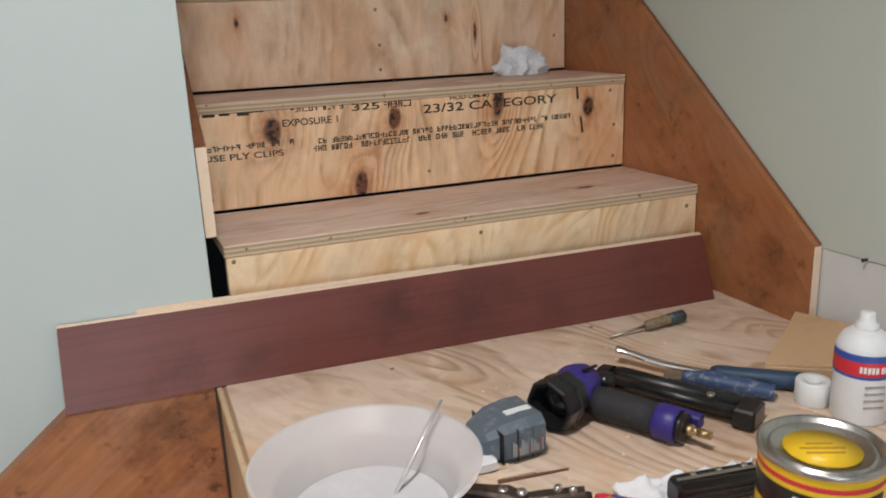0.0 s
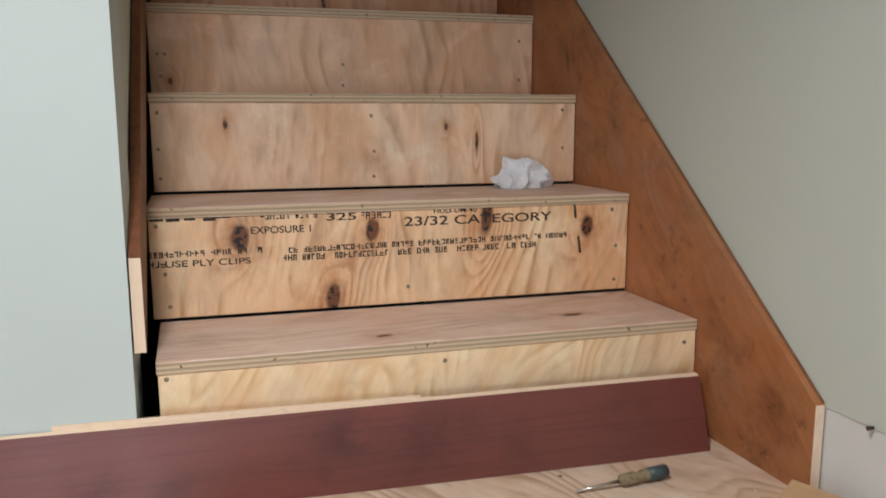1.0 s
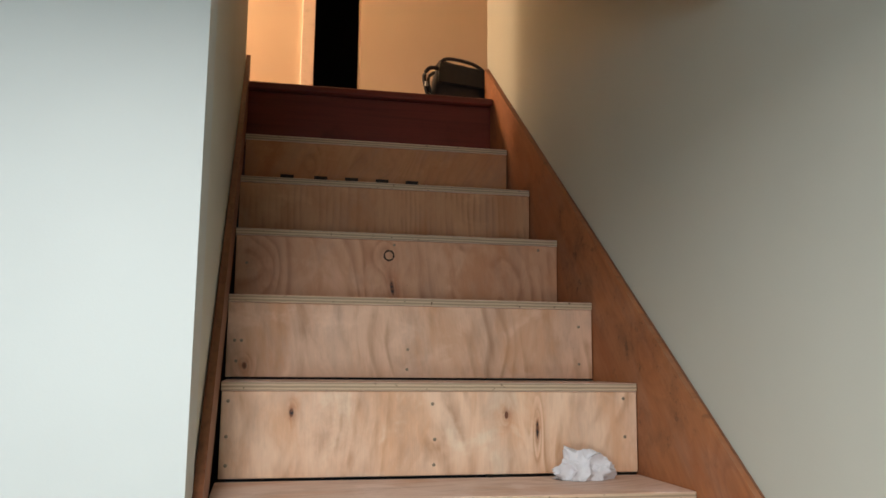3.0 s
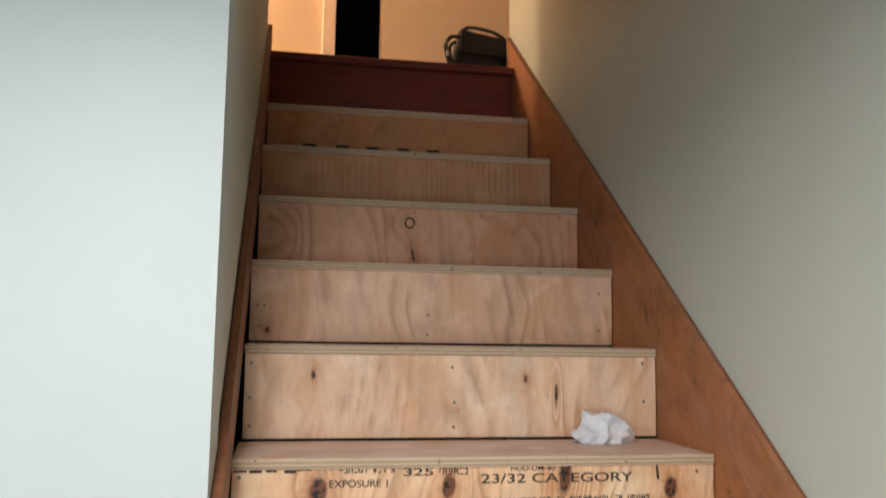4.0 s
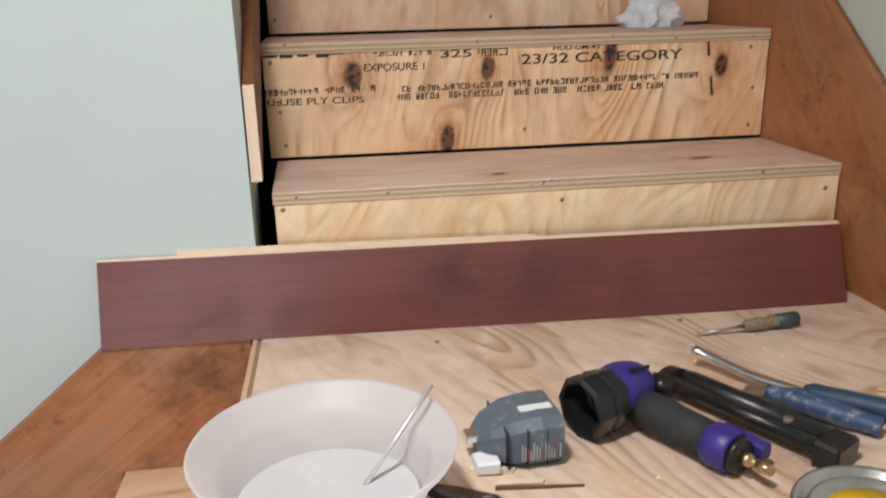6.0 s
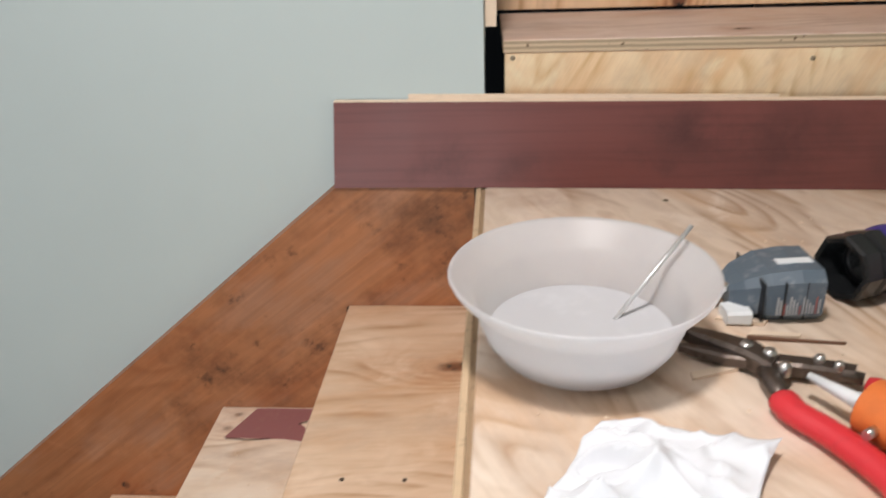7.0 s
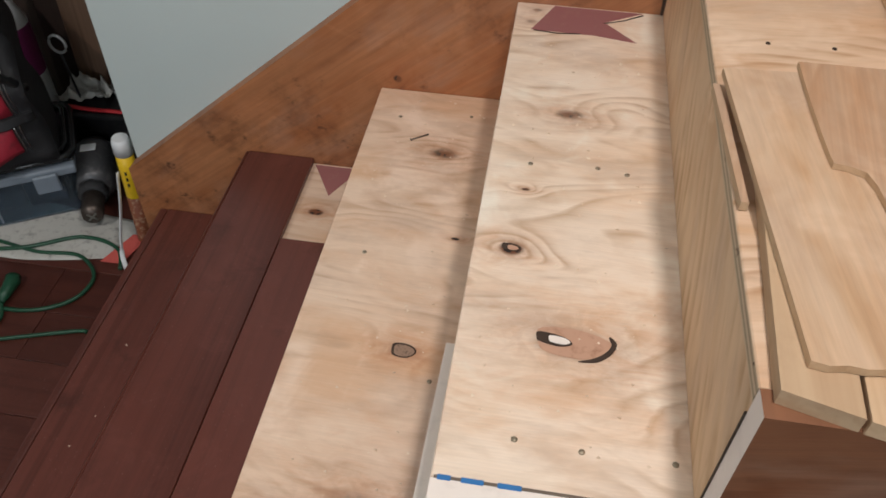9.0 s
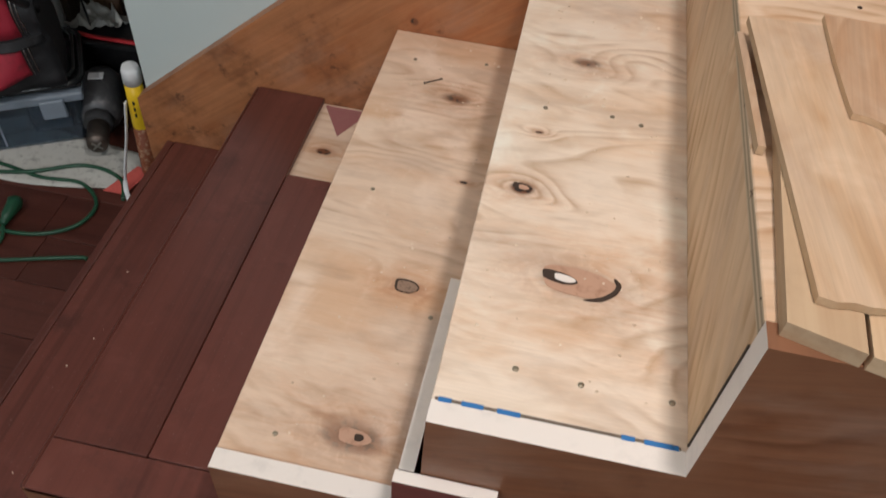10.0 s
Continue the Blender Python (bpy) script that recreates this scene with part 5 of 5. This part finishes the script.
part("handle", tube(smooth_path([(-0.08, -0.03, 0.18), (-0.05, -0.05, 0.205), (0.05, -0.05, 0.190), (0.11, -0.04, 0.155)], 5), 0.007, 8), m_leather, bag)

# ---------------------------------------------------------------- storage nook
m_tub = plain("clear_blue_plastic", (0.50, 0.60, 0.70), 0.16, wear=0.3, scale=15, Transmission_Weight=0.94, IOR=1.12)
m_lid = plain("pale_blue_lid", (0.30, 0.36, 0.43), 0.35, wear=0.3, scale=20, Transmission_Weight=0.3)
tub = thing("storage_tub", "clear plastic storage tub with pale lid", "storage tub", (-1.655, 0.105, LOW), 30)


def basin(hx, hy, z1, wall):
    """An open tub with slightly flared walls and a floor."""
    bm = bmesh.new()
    rings = []
    for k, z in ((0.90, 0.001), (0.93, 0.008), (1.0, z1), (1.0 - wall, z1), (0.93 - wall, 0.011), (0.5, 0.010)):
        rings.append([bm.verts.new((hx * k * sx, hy * k * sy, z)) for sx, sy in ((-0.92, -1), (0.92, -1), (1, -0.88), (1, 0.88), (0.92, 1), (-0.92, 1), (-1, 0.88), (-1, -0.88))])
    for p, q in zip(rings, rings[1:]):
        for i in range(8):
            bm.faces.new((p[i], p[(i + 1) % 8], q[(i + 1) % 8], q[i]))
    bm.faces.new(rings[0]), bm.faces.new(rings[-1])
    bmesh.ops.recalc_face_normals(bm, faces=bm.faces)
    return bm


def rim_loop(hx, hy, z, r, c=0.03):
    pts = [(-hx + c, -hy, z), (hx - c, -hy, z), (hx - c * 0.3, -hy + c * 0.3, z), (hx, -hy + c, z), (hx, hy - c, z), (hx - c * 0.3, hy - c * 0.3, z), (hx - c, hy, z), (-hx + c, hy, z), (-hx + c * 0.3, hy - c * 0.3, z), (-hx, hy - c, z), (-hx, -hy + c, z), (-hx + c * 0.3, -hy + c * 0.3, z), (-hx + c, -hy, z)]
    return tube(pts, r, 8)


container = part("container", basin(0.178, 0.108, 0.125, 0.025), m_tub, tub)
part("rib", box(-0.15, -0.146, -0.1075, -0.102, 0.02, 0.11), m_lid, container)
part("rib", box(-0.02, -0.016, -0.1075, -0.102, 0.02, 0.11), m_lid, container)
part("lid", box(-0.184, 0.184, -0.114, 0.114, 0.126, 0.150, 0.008, 3), m_lid, tub, "pale blue translucent lid")
part("latch", box(-0.10, -0.045, -0.124, -0.1145, 0.092, 0.142, 0.003), m_lid, tub, "pale blue clip")
part("latch", box(0.085, 0.14, -0.124, -0.1145, 0.092, 0.142, 0.003), m_lid, tub, "pale blue clip")
for x, y, w, h, col in ((-0.10, -0.03, 0.05, 0.07, (0.05, 0.09, 0.16)), (0.0, -0.02, 0.04, 0.05, (0.20, 0.22, 0.24)), (0.09, -0.03, 0.045, 0.08, (0.06, 0.07, 0.09)), (0.05, 0.04, 0.08, 0.06, (0.03, 0.05, 0.10))):
    o = thing("packet", "small dark packet inside the clear tub", "packet", (-1.655, 0.105, LOW + 0.012), 30, "packets in the tub")
    part("pack", box(x - w, x + w, y - 0.03, y + 0.03, 0.0, h, 0.008, 2), plain("packet_film", col, 0.4, wear=0.6, scale=40), o)
lidb = thing("tray", "glossy black plastic tray on the tub", "tray", (-1.66, 0.12, LOW + 0.151), 30)
part("base", box(-0.182, 0.182, -0.112, 0.112, 0.0, 0.008, 0.003), m_gloss, lidb)
part("rim", rim_loop(0.184, 0.114, 0.015, 0.009), m_gloss, lidb, "rounded glossy rim")
part("rim", rim_loop(0.170, 0.100, 0.026, 0.006), m_gloss, lidb, "rounded glossy rim")
tb = thing("tool_bag", "black and red canvas tool bag", "tool bag", (-1.665, 0.145, LOW + 0.160), 30)


def bag_skin(x, z, out=0.0):
    """The slumped front of the bag at a place across and up it."""
    fold = 0.024 * math.sin(3.0 + z * 34 + x * 9) + 0.034 * noise.noise(Vector((x * 11, z * 13, 2.0)))
    return Vector((x + 0.012 * noise.noise(Vector((x * 9, z * 9, 7.0))) - 0.10 * z, -0.125 + 0.30 * z * z - 0.05 * max(0.0, 1 - ((x + 0.01) / 0.19) ** 2) * math.sin(min(1.0, z / 0.22) * math.pi) + fold - out, z))


def skin_patch(x0, x1, z0, z1, out, thick, n=10):
    bm = bmesh.new()
    grid = [[[bm.verts.new(bag_skin(x0 + (x1 - x0) * i / n, z0 + (z1 - z0) * j / n, o)) for i in range(n + 1)] for j in range(n + 1)] for o in (out, out - thick)]
    for g2 in grid:
        for j in range(n):
            for i in range(n):
                bm.faces.new((g2[j][i], g2[j][i + 1], g2[j + 1][i + 1], g2[j + 1][i])).smooth = True
    f0, f1 = grid
    for i in range(n):
        bm.faces.new((f0[0][i], f0[0][i + 1], f1[0][i + 1], f1[0][i]))
        bm.faces.new((f0[n][i], f0[n][i + 1], f1[n][i + 1], f1[n][i]))
        bm.faces.new((f0[i][0], f0[i + 1][0], f1[i + 1][0], f1[i][0]))
        bm.faces.new((f0[i][n], f0[i + 1][n], f1[i + 1][n], f1[i][n]))
    bmesh.ops.recalc_face_normals(bm, faces=bm.faces)
    return bm


m_canvas = plain("black_canvas", (0.014, 0.014, 0.016), 0.65, wear=0.6, scale=30, wear_colour=(0.05, 0.05, 0.056))
m_red_canvas = plain("red_canvas", (0.34, 0.014, 0.034), 0.7, wear=0.6, scale=40, wear_colour=(0.10, 0.01, 0.016))
bm = skin_patch(-0.19, 0.150, 0.012, 0.33, 0.0, 0.17, 16)
for v in bm.verts:
    v.co.y = min(v.co.y, 0.085)
part("bag_body", bm, m_canvas, tb)
for x0, x1, z0, z1 in ((0.02, 0.092, 0.055, 0.122), (0.018, 0.105, 0.145, 0.31)):
    red_panel = part("red_panel", skin_patch(x0, x1, z0, z1, 0.004, 0.006, 6), m_red_canvas, tb, "red canvas panel")
    part("piping", tube([bag_skin(x1 + 0.005, z0 + (z1 - z0) * k / 8, 0.003) for k in range(9)], 0.0018, 6), m_steel, red_panel)
    part("piping", tube([bag_skin(x1 + 0.013, z0 + (z1 - z0) * k / 8, 0.003) for k in range(9)], 0.0012, 6), m_steel, red_panel)
part("pocket_flap", skin_patch(-0.18, 0.14, 0.122, 0.142, 0.010, 0.012, 12), m_canvas, tb)
part("handle", tube(smooth_path([(0.02, -0.10, 0.27), (0.06, -0.14, 0.27), (0.11, -0.14, 0.23), (0.13, -0.11, 0.19)], 5), 0.010, 8), m_black, tb)
dr = thing("drill", "dusty dark grey corded drill with chuck", "drill")
d0, d1 = Vector((-1.478, 0.232, LOW + 0.066)), Vector((-1.385, 0.012, LOW + 0.048))
dd = (d1 - d0).normalized()
motor = part("motor", tube([d0 - dd * 0.03, d0, d0 + dd * 0.09, d0 + dd * 0.115, d0 + dd * 0.125], [0.040, 0.056, 0.056, 0.050, 0.038], 18), plain("grey_alloy", (0.10, 0.10, 0.105), 0.4, 0.5, wear=0.6, scale=60, wear_colour=(0.2, 0.2, 0.2)), dr)
part("label", box(-0.018, 0.018, -0.014, 0.014, 0.0, 0.003), m_white, motor, "pale worn label").matrix_basis = pose(*(d0 + dd * 0.035 + Vector((0, 0, 0.0555))), -6, 0, 22)
part("collar", tube([d0 + dd * 0.12, d0 + dd * 0.145, d0 + dd * 0.15], [0.037, 0.037, 0.028], 8), m_grip, dr)
chuck = part("chuck", tube([d0 + dd * 0.148, d0 + dd * 0.20, d0 + dd * 0.216, d0 + dd * 0.217], [0.026, 0.0265, 0.023, 0.006], 14), m_rust, dr)
for k in range(2):
    part("jaw", box(-0.015, 0.015, -0.002, 0.002, -0.001, 0.001), m_steel, chuck).matrix_basis = Matrix.Translation(d0 + dd * 0.2175) @ dd.to_track_quat("Z", "Y").to_matrix().to_4x4() @ pose(0, 0, 0, 0, 0, 45 + 90 * k)
part("handle", tube([d0 + dd * 0.02, d0 + Vector((0.02, 0.06, -0.02))], [0.022, 0.024], 12), m_black, dr)
yt_ = thing("adhesive_tube", "yellow adhesive tube standing behind the wall corner", "glue tube")
g0, g1 = Vector((-1.2535, 0.022, LOW + 0.145)), Vector((-1.244, 0.020, LOW + 0.280))
gd = (g1 - g0).normalized()
tube_body = part("tube_body", tube([g0, g0 + gd * 0.01, g0 + gd * 0.09, g1], [0.018, 0.0195, 0.0195, 0.0195], 16), m_yellow, yt_)
part("tube_foot", tube([g0 - gd * 0.144, g0 - gd * 0.13, g0 + gd * 0.012], [0.0180, 0.0198, 0.0198], 14), plain("brown_label", (0.25, 0.07, 0.03), 0.6, wear=0.8, scale=120, wear_colour=(0.55, 0.4, 0.25)), yt_)
part("cap", tube([g1 - gd * 0.002, g1 + gd * 0.030, g1 + gd * 0.040], [0.0204, 0.0204, 0.017], 14), m_white, yt_)
for k in range(3):
    part("print_bar", tube([g0 + gd * (0.045 + 0.017 * k) + Vector((0.003, -0.0168, 0.004)), g0 + gd * (0.055 + 0.017 * k) + Vector((0.003, -0.0168, 0.004))], [0.0035, 0.0035], 8), m_black, tube_body)
nw = thing("newspaper", "spread old newspaper with red print", "newspaper")
part("sheet", crumple(0, 0, 0.006, 14, 8.0, 0.5, ((-1.75, -0.075), (-1.285, -0.072), (-1.255, 0.06), (-1.72, 0.12))), plain("newsprint", (0.55, 0.54, 0.50), 0.9, wear=0.7, scale=55, wear_colour=(0.22, 0.21, 0.2)), nw).location.z = LOW
part("red_print", hexa([(-1.34, -0.066, LOW + 0.007), (-1.288, -0.066, LOW + 0.007), (-1.262, 0.03, LOW + 0.008), (-1.30, 0.03, LOW + 0.008), (-1.34, -0.066, LOW + 0.0085), (-1.288, -0.066, LOW + 0.0085), (-1.262, 0.03, LOW + 0.0095), (-1.30, 0.03, LOW + 0.0095)], 0), plain("red_newsprint", (0.62, 0.11, 0.09), 0.8, wear=0.4), nw)
cord = thing("extension_cord", "green extension cord coiled on the floor", "extension cord")
zc = LOW + 0.006
m_green = plain("green_cord", (0.012, 0.07, 0.035), 0.4)
cpts = [(-1.80, -0.02, zc), (-1.62, -0.04, zc), (-1.50, -0.06, zc), (-1.40, -0.055, zc), (-1.335, -0.11, zc), (-1.345, -0.18, zc), (-1.41, -0.225, zc), (-1.50, -0.235, zc), (-1.62, -0.215, zc), (-1.78, -0.16, zc)]
part("cable", tube(smooth_path(cpts, 6), 0.0048, 8), m_green, cord)
part("cable", tube(smooth_path([(-1.495, -0.225, zc + 0.006), (-1.48, -0.27, zc), (-1.52, -0.33, zc), (-1.62, -0.40, zc), (-1.6, -0.36, zc), (-1.45, -0.315, zc), (-1.30, -0.268, zc), (-1.275, -0.268, zc)], 6), 0.0045, 8), m_green, cord)
part("cable", tube(smooth_path([(-1.75, -0.09, zc), (-1.55, -0.06, zc + 0.004), (-1.42, 0.0, zc + 0.004), (-1.32, -0.02, zc + 0.004), (-1.285, -0.08, zc)], 6), 0.0048, 8), m_green, cord)
part("plug", tube([(-1.505, -0.155, zc + 0.012), (-1.50, -0.165, zc + 0.012), (-1.497, -0.20, zc + 0.012), (-1.495, -0.225, zc + 0.008)], [0.017, 0.017, 0.013, 0.006], 12), m_green, cord)
zt_ = thing("cable_tie", "loose white plastic strip", "plastic strip")
part("strip", tube(smooth_path([(-1.262, 0.0, LOW + 0.235), (-1.274, -0.012, LOW + 0.15), (-1.288, -0.035, LOW + 0.06), (-1.287, -0.055, LOW + 0.014), (-1.268, -0.078, LOW + 0.004)], 5), 0.006, 8, 0.35), m_white, zt_)
rs = thing("red_strap", "red strap lying across the black case", "strap")
part("strap", tube(smooth_path([(-1.585, 0.30, LOW + 0.168), (-1.54, 0.30, LOW + 0.162), (-1.496, 0.30, LOW + 0.160), (-1.45, 0.30, LOW + 0.161), (-1.37, 0.305, LOW + 0.160)], 5), 0.007, 8, 0.5), m_red, rs)
# last three boards are near-black, added as shade over the lit back wall
for x, y, w, col in ((-1.548, 0.43, 0.040, (0.19, 0.108, 0.066)), (-1.455, 0.46, 0.048, (0.055, 0.036, 0.028)), (-1.635, 0.465, 0.046, (0.05, 0.03, 0.024)), (-1.735, 0.47, 0.050, (0.07, 0.045, 0.034))):
    o = thing("nook_board", "brown board in the nook, the darker ones added as shade", "board", (x, y, LOW), 8, "boards leaning in the nook", tilt=(-4, 0))
    part("board", box(-w, w, 0.0, 0.02, 0.001, 1.25, 0.002), stained_wood("brown_board", "z", col, tuple(c * 0.6 for c in col), 0.5, 0.3), o)
hs = thing("wire_ring", "thin grey wire ring on a stem", "wire")
part("loop", tube([(-1.541 + 0.021 * math.cos(k * 0.4), 0.33, LOW + 0.325 + 0.024 * math.sin(k * 0.4)) for k in range(17)], 0.0035, 8), plain("grey_wire", (0.42, 0.42, 0.42), 0.4), hs)
part("stem", tube([(-1.541, 0.33, LOW + 0.302), (-1.535, 0.335, LOW + 0.156)], 0.003, 6), m_black, hs)
jr = thing("clear_bag", "crumpled clear plastic bag", "plastic bag")
part("film", crumple(0, 0, 0.06, 24, 5.0, 2.0, ((-1.60, 0.33), (-1.46, 0.33), (-1.45, 0.41), (-1.59, 0.41))), plain("grey_film", (0.42, 0.41, 0.38), 0.25, wear=0.8, scale=20), jr).location.z = LOW + 0.156
bx = thing("black_case", "black hard case behind the drill", "case", (-1.475, 0.345, LOW), 6)
part("shell", box(-0.125, 0.125, -0.065, 0.065, 0.001, 0.155, 0.01, 2), m_black, bx)
bk = thing("spray_bottle", "purple labelled white bottle in the nook", "bottle", (-1.70, 0.38, LOW), 0)
part("bottle_body", lathe([(0, 0.001), (0.05, 0), (0.052, 0.01), (0.052, 0.34), (0.03, 0.40), (0.016, 0.42), (0.016, 0.44), (0, 0.44)], 20), m_white, bk)
part("label", lathe([(0.0525, 0.20), (0.053, 0.21), (0.053, 0.33), (0.0525, 0.335)], 20), plain("magenta_label", (0.25, 0.03, 0.14), 0.5), bk)
